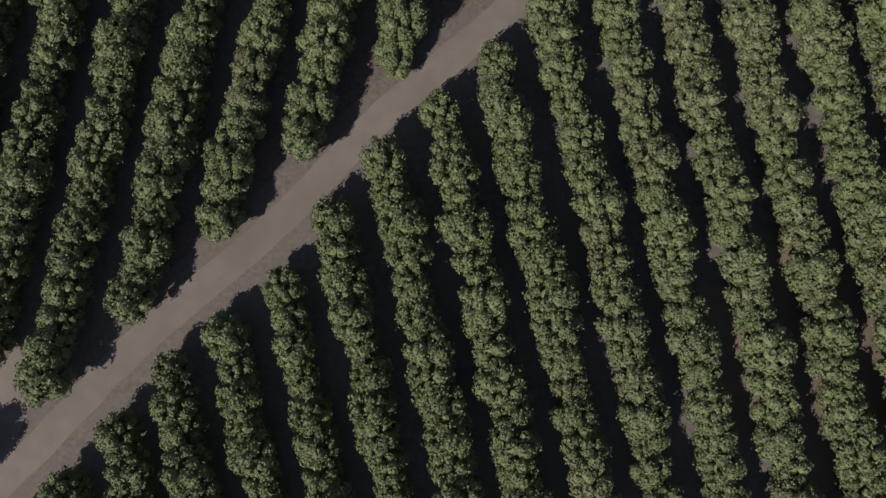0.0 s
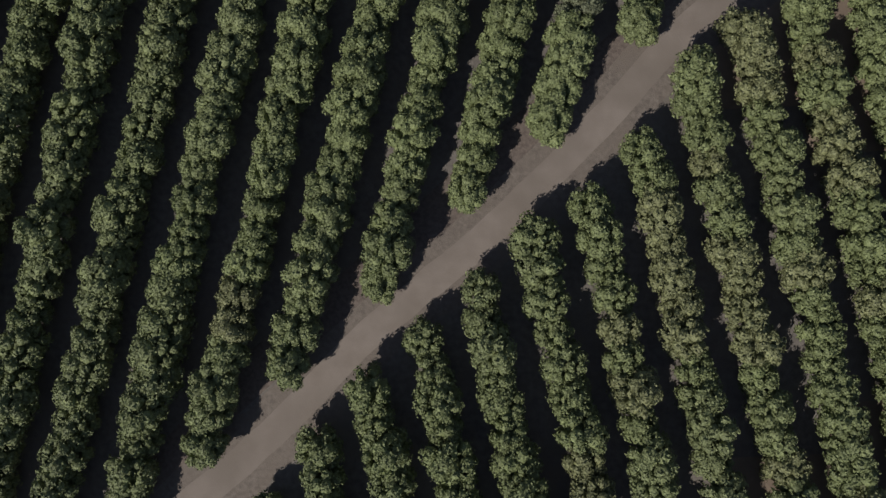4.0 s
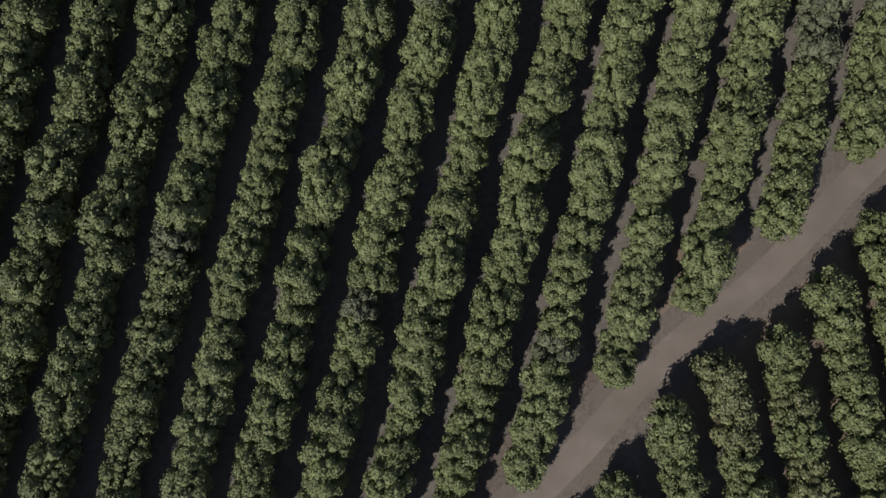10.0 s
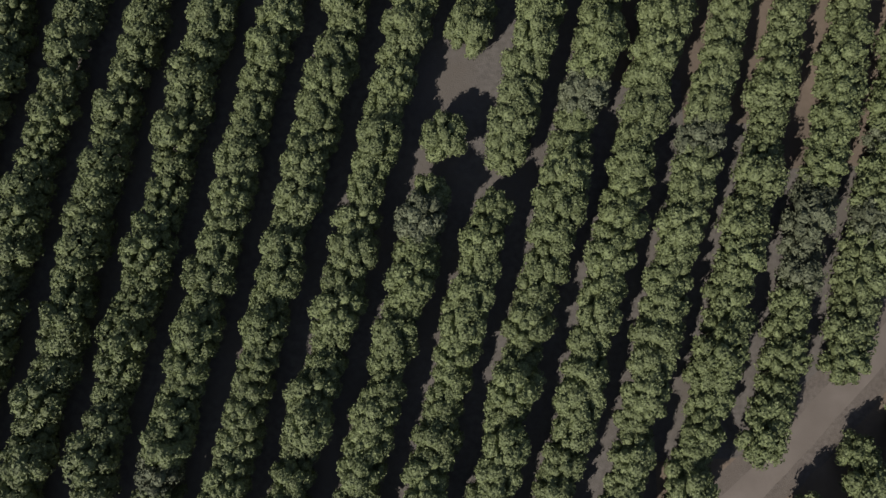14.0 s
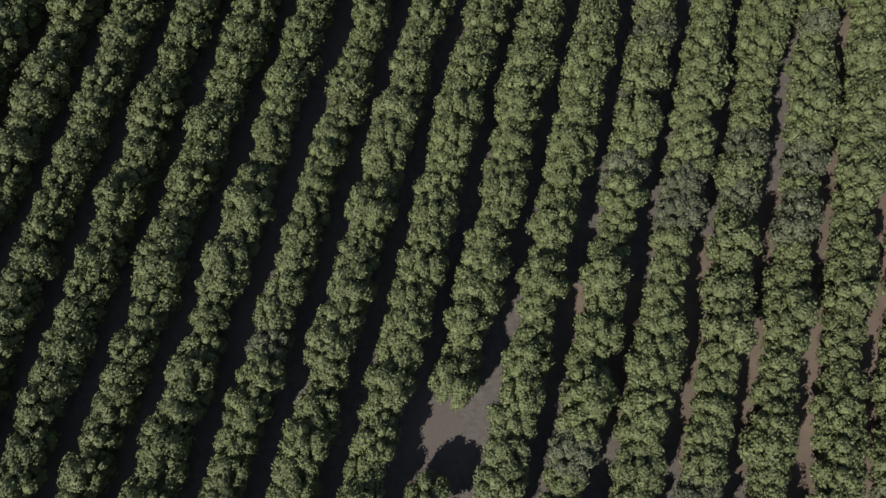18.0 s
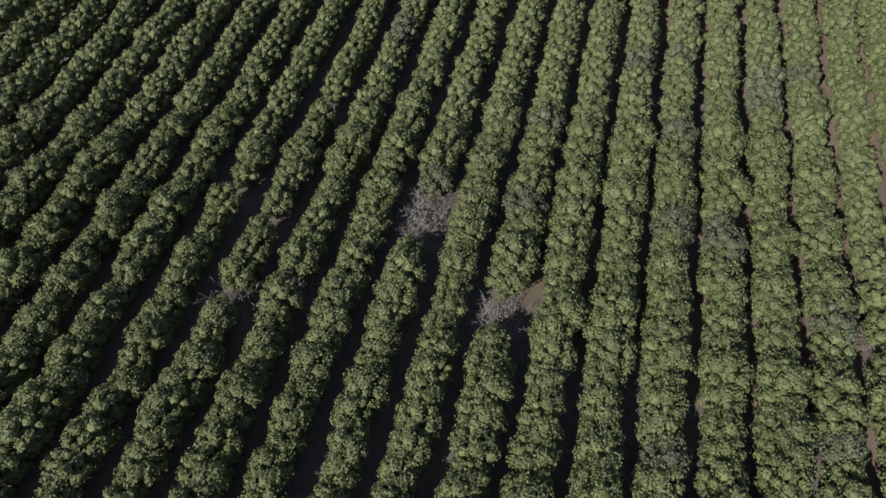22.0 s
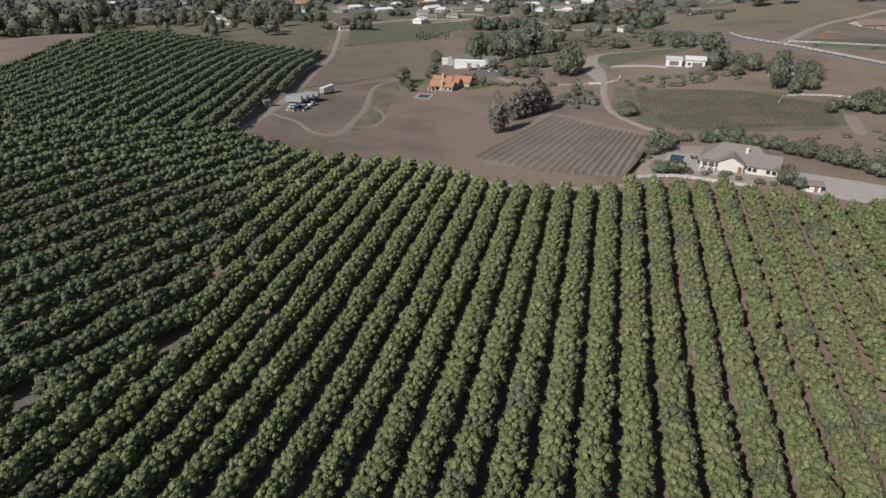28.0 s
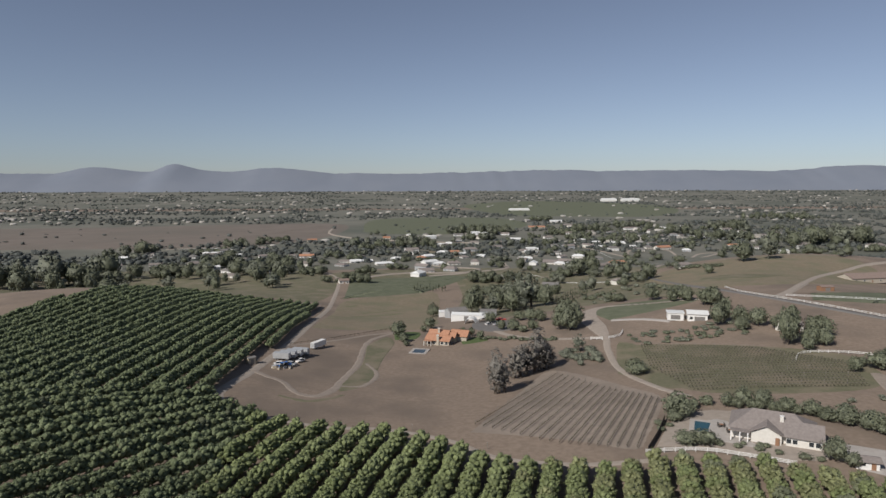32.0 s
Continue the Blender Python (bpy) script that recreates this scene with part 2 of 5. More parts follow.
# ---- orchard ----
def lumps(seed, tall, wide, n, down=1.62, high=0.335):
    """Centres and sizes of the leafy lumps that make up a crown, spread over an upright egg."""
    rng = np.random.default_rng(seed)
    out = []
    for k in range(n):
        a = k * 2.399 + rng.uniform(-0.35, 0.35)
        c = 1 - down * (k + 0.5) / n + rng.uniform(-0.06, 0.06)
        q = math.sqrt(max(0.0, 1 - c * c)) * wide * 0.74 * rng.uniform(0.84, 1.14)
        out.append((q * math.cos(a), q * math.sin(a), tall * (0.50 + high * c * rng.uniform(0.86, 1.12)), wide * rng.uniform(0.66, 1.28) * 1.52 / math.sqrt(n)))
    return out


@functools.lru_cache(None)
def ico(level):
    bm = bmesh.new()
    bmesh.ops.create_icosphere(bm, subdivisions=level, radius=1)
    out = (np.array([v.co[:] for v in bm.verts]), np.array([[v.index for v in f.verts] for f in bm.faces]))
    bm.free()
    return out


def crown(seed, tall, wide, n_lumps, n_leaves, leaf, core=0.9, low=0.05, level=2):
    """Verts, tris of a crown: thousands of small leafy sprays over the outline of many merged lumps; sprays are separate islands."""
    rng = np.random.default_rng(seed)
    ls = np.array(lumps(seed, tall, wide, n_lumps, 1.96, 0.5 - 1.35 * wide / math.sqrt(n_lumps) / tall))
    mid = np.array((0, 0, tall * 0.42))
    C, R = ls[:, :3] - mid, ls[:, 3]

    def reach(d):
        """How far the lumps reach from the crown's middle along the directions d."""
        b = d @ C.T
        q = b * b - (C * C).sum(1) + R * R
        far = np.where(q > 0, b + np.sqrt(np.maximum(q, 0)), 0)
        k = far.argmax(1)
        r = far[np.arange(len(d)), k]
        return np.where(r > 0.3, r, 0.55 * wide), k

    iv, it = ico(level)
    r, _ = reach(iv)
    v = iv * (r * core * rng.uniform(0.9, 1.04, len(iv)))[:, None] + mid
    v[:, 2] = np.maximum(v[:, 2], low)
    V, T, k = [v], [it], len(iv)
    d = rng.normal(size=(n_leaves, 3)) * (1, 1, max(1.0, tall * 0.42 / wide))
    d /= np.linalg.norm(d, axis=1)[:, None]
    r, j = reach(d)
    d[:, 2] = np.where(d[:, 2] * r < -tall * 0.33, -d[:, 2], d[:, 2])
    r, j = reach(d)
    p = d * (r * rng.uniform(0.92, 1.07, n_leaves))[:, None]
    nrm = (p - C[j]) / R[j][:, None] * 0.6 + d * 0.5 + (0, 0, 0.08) + rng.normal(size=(n_leaves, 3)) * 0.43
    nrm /= np.linalg.norm(nrm, axis=1)[:, None]
    p = p + mid
    p[:, 2] = np.maximum(p[:, 2], low + 0.1)
    u = np.cross(nrm, rng.normal(size=(n_leaves, 3)))
    u /= np.linalg.norm(u, axis=1)[:, None]
    w = np.cross(nrm, u)
    s = leaf * rng.uniform(0.55, 1.3, (n_leaves, 1))
    q = np.stack([p - u * s * 0.8 - w * s * 0.5, p + u * s - w * s * rng.uniform(0, 0.4, (n_leaves, 1)), p - u * s * 0.1 + w * s * 0.95], 1)
    V.append(q.reshape(-1, 3))
    T.append(k + np.arange(n_leaves * 3).reshape(-1, 3))
    return np.concatenate(V), np.concatenate(T)


def clumped_crown(seed, tall, wide, n_lumps, n_leaves, leaf, low=0.25, level=1):
    """A crown of separate rounded clumps with dark clefts between them, each clump set with small leaf sprays."""
    rng = np.random.default_rng(seed)
    ls = np.array(lumps(seed, tall, wide, n_lumps))
    C, R = ls[:, :3], ls[:, 3]
    iv, it = ico(level)
    mid = np.array((0, 0, tall * 0.46))
    V, T, k = [iv * (wide * 0.62, wide * 0.62, tall * 0.29) + mid], [it], len(iv)
    for j in range(n_lumps):
        v = C[j] + iv * (R[j] * rng.uniform(0.80, 1.06, len(iv)))[:, None]
        f = v[it].mean(1)
        gap = np.linalg.norm(f[:, None] - C, axis=2) - R * 0.88
        gap[:, j] = 9
        out = ((f - mid) / (wide, wide, tall * 0.5) * (C[j] - mid)).sum(1) > -0.1
        keep = it[(gap.min(1) > 0) & out & (f[:, 2] > low)]
        used = np.unique(keep)
        V.append(v[used]), T.append(np.searchsorted(used, keep) + k)
        k += len(used)
    P, N, todo = [], [], n_leaves
    while todo > 0:
        j = rng.choice(n_lumps, 3 * todo, p=R**2 / (R**2).sum())
        d = rng.normal(size=(3 * todo, 3)) + (C[j] - mid) / wide * 0.9 + (0, 0, 0.35)
        d /= np.linalg.norm(d, axis=1)[:, None]
        p = C[j] + d * (R[j] * rng.uniform(0.94, 1.24, len(j)))[:, None]
        gap = np.linalg.norm(p[:, None] - C, axis=2) - R * 0.95
        gap[np.arange(len(j)), j] = 9
        ok = np.flatnonzero((gap.min(1) > 0) & (p[:, 2] > low))[:todo]
        P.append(p[ok]), N.append(d[ok])
        todo -= len(ok)
    p, d = np.concatenate(P), np.concatenate(N)
    nrm = d * 0.85 + (0, 0, 0.1) + rng.normal(size=p.shape) * 0.48
    nrm /= np.linalg.norm(nrm, axis=1)[:, None]
    u = np.cross(nrm, rng.normal(size=p.shape))
    u /= np.linalg.norm(u, axis=1)[:, None]
    w = np.cross(nrm, u)
    s = leaf * rng.uniform(0.55, 1.35, (n_leaves, 1))
    q = np.stack([p - u * s * 0.8 - w * s * 0.5, p + u * s - w * s * rng.uniform(0, 0.4, (n_leaves, 1)), p - u * s * 0.1 + w * s * 0.95], 1)
    V.append(q.reshape(-1, 3)), T.append(k + np.arange(n_leaves * 3).reshape(-1, 3))
    return np.concatenate(V), np.concatenate(T)


def brush(seed, tall, wide, n):
    """Verts, tris of a leafless tree: limbs that fork into a tangle of thin twigs."""
    rng = np.random.default_rng(seed)
    ends, segs = [(np.zeros(3), np.array((0, 0, 1.0)), 0.10)], []
    for depth, ln in enumerate((0.9, 1.2, 0.95, 0.7, 0.5)):
        nxt = []
        for p, d, r in ends:
            for q in range((4, 4, 4, 4, 3)[depth]):
                g = d * 0.55 + rng.normal(size=3) * 0.62 + (0, 0, 0.12)
                g /= np.linalg.norm(g)
                e = p + g * ln * rng.uniform(0.6, 1.2) * (wide / 2.0, wide / 2.0, tall / 3.4)
                e[2] = max(e[2], 0.15)
                segs.append((p, e, r)), nxt.append((e, g, max(0.022, r * 0.6)))
        rng.shuffle(nxt)
        ends = nxt[: n // 5]
    A, B, r = (np.array([q[k] for q in segs]) for k in range(3))
    w = np.cross(B - A, rng.normal(size=A.shape))
    w *= (r / np.linalg.norm(w, axis=1))[:, None]
    V = np.stack([A - w, A + w, B + w * 0.5, B - w * 0.5], 1).reshape(-1, 3)
    k = np.arange(len(A))[:, None] * 4
    return V, np.concatenate([k + (0, 1, 2), k + (0, 2, 3)])


def trunk_mesh(tall, r, lean=0.15, sides=6):
    V, F = [], []
    for k, f in enumerate((0, 0.25, 0.6, 1.0)):
        for j in range(sides):
            a = j * 2 * math.pi / sides
            rr = r * (1.25 if k == 0 else 1.0 - 0.5 * f)
            V.append((rr * math.cos(a) + lean * f * f, rr * math.sin(a), tall * f - (0.1 if k == 0 else 0)))
    for k in range(3):
        for j in range(sides):
            F.append((k * sides + j, k * sides + (j + 1) % sides, (k + 1) * sides + (j + 1) % sides, (k + 1) * sides + j))
    return V, F


def joined(name, spots, templates, mats, label, category, kind="stuff", smooth=True):
    """Many alike plants in one mesh. spots: x, y, z, turn, size, height factor, template, material."""
    V, T, M, k = [], [], [], 0
    for x, y, z, a, s, h, n, mi in spots:
        v, t = templates[n]
        c, si = math.cos(a) * s, math.sin(a) * s
        q = np.empty_like(v)
        q[:, 0], q[:, 1], q[:, 2] = v[:, 0] * c - v[:, 1] * si + x, v[:, 0] * si + v[:, 1] * c + y, v[:, 2] * s * h + z
        V.append(q), T.append(t + k), M.append(np.full(len(t), mi, np.int32))
        k += len(v)
    V, T, M = np.concatenate(V), np.concatenate(T).astype(np.int32), np.concatenate(M)
    me = bpy.data.meshes.new(name)
    me.vertices.add(len(V))
    me.vertices.foreach_set("co", V.ravel())
    me.loops.add(T.size)
    me.loops.foreach_set("vertex_index", T.ravel())
    me.polygons.add(len(T))
    me.polygons.foreach_set("loop_start", np.arange(0, T.size, 3, dtype=np.int32))
    for m in mats:
        me.materials.append(m)
    me.polygons.foreach_set("material_index", M)
    me.polygons.foreach_set("use_smooth", np.full(len(T), smooth))
    me.update(calc_edges=True)
    return tagged(new(name, me), label, category, kind=kind)


def with_trunk(ct, tall, r):
    """A crown with a stem joined on, for the joined rows."""
    v, t = ct
    tv, tf = trunk_mesh(tall, r, sides=4)
    tri = [x for f in tf for x in ((f[0], f[1], f[2]), (f[0], f[2], f[3]))]
    return np.concatenate([v, np.array(tv)]), np.concatenate([t, np.array(tri) + len(v)])


ROW, HEAD_A, PHASE_A = 6.37, radians(16.0), -2.65
HEAD_B, PHASE_B, ROW_B = radians(-9.7), 2.7, 6.2
TOP_EDGE = [(-60, 396), (-50, 387), (-33, 375), (-10, 367), (9, 366), (26, 356), (37, 341), (51, 335), (64, 332), (78, 334), (90, 333), (105, 328), (114, 323), (125, 318), (138, 312), (230, 288)]
TRACK = [(-50, 392), (-50, 405), (-48, 432), (-46.5, 470), (-46, 507), (-47, 560), (-52, 640), (-56, 700)]


def edge_y(line, x):
    return float(np.interp(x, [p[0] for p in line], [p[1] for p in line]))


def road_side(x, y):
    """Signed distance from the farm road, positive on its upper side."""
    return (y - edge_y(ROAD_LINE, x)) * 0.76


# bare spots where trees are missing: x, y, radius
GAPS = [(-46.0, -14.0, 5.5), (12.3, 95.6, 2.6), (11.0, 92.4, 2.0), (15.3, 84.6, 2.2), (9.0, 86.2, 1.6), (35.8, 130.2, 2.4), (37.4, 112.0, 2.4), (67.6, 150.5, 2.8),
        (-11.6, 176.7, 2.4), (-7.1, 170.1, 2.0), (-10.5, 160.3, 2.4), (26.2, 159.9, 2.6), (12.9, 171.2, 2.4), (-1.6, 193.5, 2.8), (21.5, 157.7, 1.8),
        (23.1, 232.8, 2.2), (25.2, 211.4, 2.4), (14.9, 195.2, 1.8), (-38.3, 295.6, 3.6), (-25.0, 295.8, 3.4), (-52.7, 239.7, 3.2), (-16.0, 273.9, 2.4),
        (-27.6, 248.7, 2.6), (-23.6, 341.5, 3.0), (23.1, 302.0, 2.2), (-110.0, 372.0, 4.0), (-96.0, 398.0, 3.4)]
# trees that stand out by their colour: x, y, radius; pale and flowering, then grey and leafless
PALE = [(-17.5, 16.4, 2.4), (32.5, 17.1, 4.5), (25.4, 14.3, 3.0), (33.7, 38.4, 4.0), (24.7, 22.6, 4.0), (40.0, 30.0, 4.0), (14.0, -14.0, 3.0)]
GREY = [(16.2, 45.0, 2.2), (-2.5, 50.8, 1.8), (-5.5, 19.7, 1.8), (45.9, 81.1, 2.5), (44.9, 74.9, 2.2), (51.0, 79.2, 2.4), (-6.2, 104.8, 2.2), (24.0, 92.9, 2.2),
        (38.3, 118.1, 2.2), (50.3, 114.6, 2.6), (46.6, 124.5, 2.4), (52.8, 123.0, 2.4), (13.6, 175.5, 2.4), (11.6, 167.5, 2.2), (21.3, 154.7, 2.2), (24.6, 152.0, 2.2),
        (52.3, 167.0, 2.6), (-23.1, 299.0, 2.6), (-25.8, 269.5, 2.4), (8.6, 207.5, 2.4), (48.5, 199.6, 3.5), (65.5, 193.1, 3.5), (-36.3, 225.5, 2.4), (24.4, 238.0, 2.4), (34.0, 244.6, 3.0)]


# leafless tangles of grey twigs where a tree has died: x, y, radius
DEAD = [(13.8, 168.5, 1.9), (12.9, 171.2, 1.9), (14.6, 174.6, 1.9), (22.4, 155.2, 1.7), (66.6, 151.0, 1.7), (-10.5, 160.3, 1.6), (-3.0, 160.0, 1.6)]


def block_of(x, y):
    """Which planting block a spot of the upper orchard belongs to: A near, D on the side slope, C on the back hill."""
    seam = 392 + (x + 50) * 0.33
    if x < -50 and y > seam:
        return "C"
    if y > 240 and x < -31 - max(0.0, 262 - y) * 1.2 and y <= seam:
        return "D"
    return "A"


def near_any(x, y, spots):
    return any((x - a) ** 2 + (y - b) ** 2 < r * r for a, b, r in spots)


def orchard_spots():
    rng = np.random.default_rng(11)
    out = []
    for block, head, row, phase in (("A", HEAD_A, ROW, PHASE_A), ("B", HEAD_B, ROW_B, PHASE_B), ("C", radians(-1.5), 6.4, 0.0), ("D", radians(33), 8.0, 1.0)):
        c, s = math.cos(head), math.sin(head)
        for k in range(-90, 60):
            across = phase + k * row
            along = -160 + rng.uniform(0, 3)
            while along < 760:
                along += 2.95 + rng.uniform(-0.3, 0.3)
                a = across + rng.uniform(-0.28, 0.28)
                x, y = a * c + along * s, -a * s + along * c
                if y > 710 or y < -34 or x < -190 or x > 66 + 0.48 * max(0.0, y - 115) or x > 150:
                    continue
                side = road_side(x, y)
                if block == "B":
                    if side > -3.3 or x > 66 or x < -48:
                        continue
                else:
                    if side < 3.0 or block_of(x, y) != block:
                        continue
                    if x > 110 and y < 120 or x > 70 and y < 60 or x < -75 and y < 60:
                        continue
                    if x > -50 and y > edge_y(TOP_EDGE, x) - 1.5:
                        continue
                    if block == "C":
                        if x > np.interp(y, [p[1] for p in TRACK], [p[0] for p in TRACK]) - 4.6 or x < -184:
                            continue
                        if y > np.interp(x, [-185, -178, -150, -128, -95, -60], [470, 585, 625, 645, 672, 692]):
                            continue
                    if x < -0.43 * max(0.0, y - 125) - 55:
                        continue
                if any((x - gx_) ** 2 + (y - gy_) ** 2 < (0.65 if y < 140 else 0.5) * r * r for gx_, gy_, r in GAPS) and not near_any(x, y, DEAD):
                    continue
                out.append((x, y, block, -head + math.pi * int(rng.integers(0, 2)) + rng.uniform(-0.25, 0.25), rng.uniform(0.84, 1.12), rng.uniform(0.84, 1.10), int(rng.integers(0, 6)), rng.random()))
    return out


SPOTS = orchard_spots()
BEST = [clumped_crown(k, 5.2, 2.05, 24, 1250, 0.135, level=2) for k in range(6)]
NEAR = [clumped_crown(k + 10, 5.2, 2.05, 22, 800, 0.16) for k in range(6)]
MID = [clumped_crown(k + 20, 5.2, 2.05, 25, 190, 0.17) for k in range(6)]
FAR = [clumped_crown(k + 40, 5.4, 2.0, 16, 60, 0.20) for k in range(6)]
BARE = [brush(k + 60, 3.0, 2.6, 420) for k in range(3)]
for q in (BEST, NEAR, MID, FAR):      # hedgerow trees grow along the row
    for v, t in q:
        v *= (1.02, 1.15 if q is BEST or q is NEAR else 1.32, 1.0)
NEAR_T, MID_T, FAR_T = ([with_trunk(c, 1.6, 0.13) for c in q] + BARE for q in (NEAR, MID, FAR))
crown_meshes = [mesh("crown", v.tolist(), t.tolist(), [LEAF], smooth=True) for v, t in BEST]
stem = mesh("trunk", *trunk_mesh(1.8, 0.13), [BARK], smooth=True)


pale_meshes = [mesh("crown", v.tolist(), t.tolist(), [LEAF_PALE], smooth=True) for v, t in BEST[:2]]
grey_meshes = [mesh("crown", v.tolist(), t.tolist(), [LEAF_GREY], smooth=True) for v, t in BEST[2:4]]


def orchard():
    near, mid, far, made = [], [], [], 0
    rng = np.random.default_rng(5)
    for x, y, block, a, s, h, n, u in SPOTS:
        z, mi = gz(x, y) - 0.05, 0
        if y > 190 or block in "CD":      # the upper hedges are trimmed more evenly
            s, h = 0.98 + 0.45 * (s - 0.98), 0.98 + 0.4 * (h - 0.98)
        if near_any(x, y, PALE) or block == "B" and x > 12 and u < 0.16:
            mi = 1
        elif near_any(x, y, GREY) or x > 30 and y > 60 and u < 0.028 or u < 0.006:
            mi = 2
        dry = min(1.0, max(0.0, (x - 40) / 45)) if y > 215 else 0.0      # the thin, yellowing corner by the house
        if dry and mi == 0 and rng.random() < 0.66 * dry:
            mi = 1 if rng.random() < 0.88 else 2
        if block == "A":      # older hedges uphill grow wide until they nearly meet
            wide = 1 + (0.06 + 0.05 * min(1.0, max(0.0, x / 20))) * min(1.0, max(0.0, (y - 25) / 50)) + 0.13 * min(1.0, max(0.0, (x + 5) / 35)) * min(1.0, max(0.0, (y - 110) / 60))
            s, h = s * wide, h / wide ** 0.6
        elif block == "D":
            s, h = s * 1.14, h * 1.0
        if block in "CD" and mi == 0:
            mi = 3
        dead = near_any(x, y, DEAD)
        if dead:
            mi, n = 4, 6 + n % 3
        if -26 < x - 0.12 * y < 28 and -8 < y < 130 and made < 300 and not dead:
            label = ("green hedgerow orchard tree on brown soil", "pale flowering orchard tree in a hedgerow", "grey half-bare orchard tree in a hedgerow")[mi]
            t = thing("orchard_tree", pose(x, y, z, 0, 0, math.degrees(a)), label, "tree", "orchard rows")
            part("crown", crown_meshes[n] if mi == 0 else (pale_meshes if mi == 1 else grey_meshes)[n % 2], t, m=Matrix.Diagonal((s, s, s * h, 1)))
            part("trunk", stem, t)
            made += 1
            continue
        (near if y < 190 and abs(x - 8) < 60 else mid if y < 330 else far).append((x, y, z, a, s, h, n, mi))
    for name, q, tem in (("near_orchard_rows", near, NEAR_T), ("middle_orchard_rows", mid, MID_T), ("far_orchard_rows", far, FAR_T)):
        joined(name, q, tem, [LEAF, LEAF_PALE, LEAF_GREY, LEAF_HILL, TWIG], "long rows of green orchard trees on the hillside", "orchard trees", smooth=tem is NEAR_T)


orchard()

# ---- the ranch land beyond the orchard ----
GRASS_DRY = material("dry_grass", (0.172, 0.142, 0.097), (0.212, 0.174, 0.122), 0.35, 0.95, 0.04, 6.0, third=(0.150, 0.142, 0.090), big=0.05)
GRASS = material("thin_grass", (0.115, 0.112, 0.068), (0.14, 0.132, 0.085), 0.5, 0.95, 0.04, 6.0, third=(0.19, 0.16, 0.115), big=0.08)
LAWN = material("lawn", (0.07, 0.095, 0.035), (0.09, 0.12, 0.05), 0.8, 0.9, 0.03, 9.0)
LAWN_DRY = material("mown_streak", (0.118, 0.125, 0.066), (0.150, 0.152, 0.090), 0.5, 0.95, 0.03, 7.0)
VINE_SOIL = material("vineyard_soil", (0.225, 0.184, 0.152), (0.262, 0.217, 0.180), 0.5, 0.95, 0.03, 5.0, third=(0.20, 0.166, 0.136), big=0.06)
WORN = material("worn_track", (0.232, 0.192, 0.160), (0.272, 0.228, 0.192), 0.5, 0.95, 0.03, 6.0)
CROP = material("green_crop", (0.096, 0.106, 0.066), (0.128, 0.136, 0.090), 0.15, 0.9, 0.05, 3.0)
PALE_DIRT = material("pale_dirt", (0.27, 0.23, 0.195), (0.32, 0.275, 0.235), 0.6, 0.95, 0.02, 6.0)
CONCRETE = material("concrete", (0.33, 0.30, 0.275), (0.38, 0.35, 0.325), 0.8, 0.85, 0.01, 9.0)
ASPHALT = material("asphalt", (0.125, 0.118, 0.112), (0.155, 0.147, 0.14), 0.7, 0.9, 0.01, 12.0)
WHITE = material("white_paint", (0.64, 0.63, 0.61), (0.70, 0.69, 0.67), 2.0, 0.6)
STUCCO = material("cream_stucco", (0.56, 0.535, 0.49), (0.62, 0.595, 0.55), 1.5, 0.85, 0.01, 14.0)
ROOF_GREY = material("taupe_shingle_roof", (0.190, 0.164, 0.152), (0.236, 0.206, 0.192), 1.2, 0.85, 0.03, 8.0)
ROOF_ORANGE = material("orange_clay_roof", (0.33, 0.165, 0.10), (0.42, 0.225, 0.145), 1.4, 0.8, 0.04, 7.0)
ROOF_DARK = material("dark_roof", (0.15, 0.14, 0.135), (0.20, 0.19, 0.18), 1.2, 0.85, 0.02, 8.0)
TAN = material("tan_stucco", (0.36, 0.32, 0.265), (0.42, 0.375, 0.315), 1.5, 0.85, 0.01, 14.0)
ROOF_BROWN = material("brown_tile_roof", (0.20, 0.150, 0.128), (0.25, 0.192, 0.166), 1.2, 0.85, 0.03, 8.0)
ROOF_WHITE = material("white_metal_roof", (0.62, 0.62, 0.61), (0.70, 0.70, 0.69), 1.0, 0.45)
STEEL = material("grey_steel", (0.40, 0.41, 0.42), (0.48, 0.49, 0.50), 1.0, 0.45, metal=0.3)
GLASS = material("window_glass", (0.025, 0.03, 0.035), rough=0.08, spec=0.6)
WATER = material("pool_water", (0.012, 0.055, 0.072), (0.018, 0.072, 0.09), 0.5, 0.06, spec=0.6)
DARK_WOOD = material("dark_fence_wood", (0.05, 0.045, 0.04), (0.08, 0.07, 0.06), 3.0, 0.85)
WOOD = material("brown_wood", (0.22, 0.12, 0.07), (0.28, 0.16, 0.10), 3.0, 0.7)
POST = material("grey_post", (0.17, 0.15, 0.13), (0.23, 0.21, 0.19), 5.0, 0.9)
VINE = material("vine_leaf", (0.072, 0.064, 0.044), (0.110, 0.098, 0.068), 1.0, 0.8, island=0.35)
BLUE = material("blue_paint", (0.03, 0.10, 0.30), (0.05, 0.14, 0.36), 2.0, 0.4)
RED = material("red_paint", (0.35, 0.05, 0.04), (0.42, 0.08, 0.06), 2.0, 0.45)
RUBBER = material("rubber", (0.025, 0.025, 0.025), (0.04, 0.04, 0.04), 5.0, 0.9)
HAY = material("tan_canvas", (0.42, 0.36, 0.27), (0.5, 0.43, 0.33), 2.0, 0.9)
# Greyer and lighter than near leaves: air haze is mixed into this colour.
FAR_LEAF = material("hazed_far_trees", (0.062, 0.069, 0.064), (0.092, 0.099, 0.092), 0.02, 0.8, island=0.3)
FAR_WALL = material("far_walls", (0.28, 0.255, 0.225), (0.50, 0.475, 0.44), 0.03, 0.8, island=0.3)
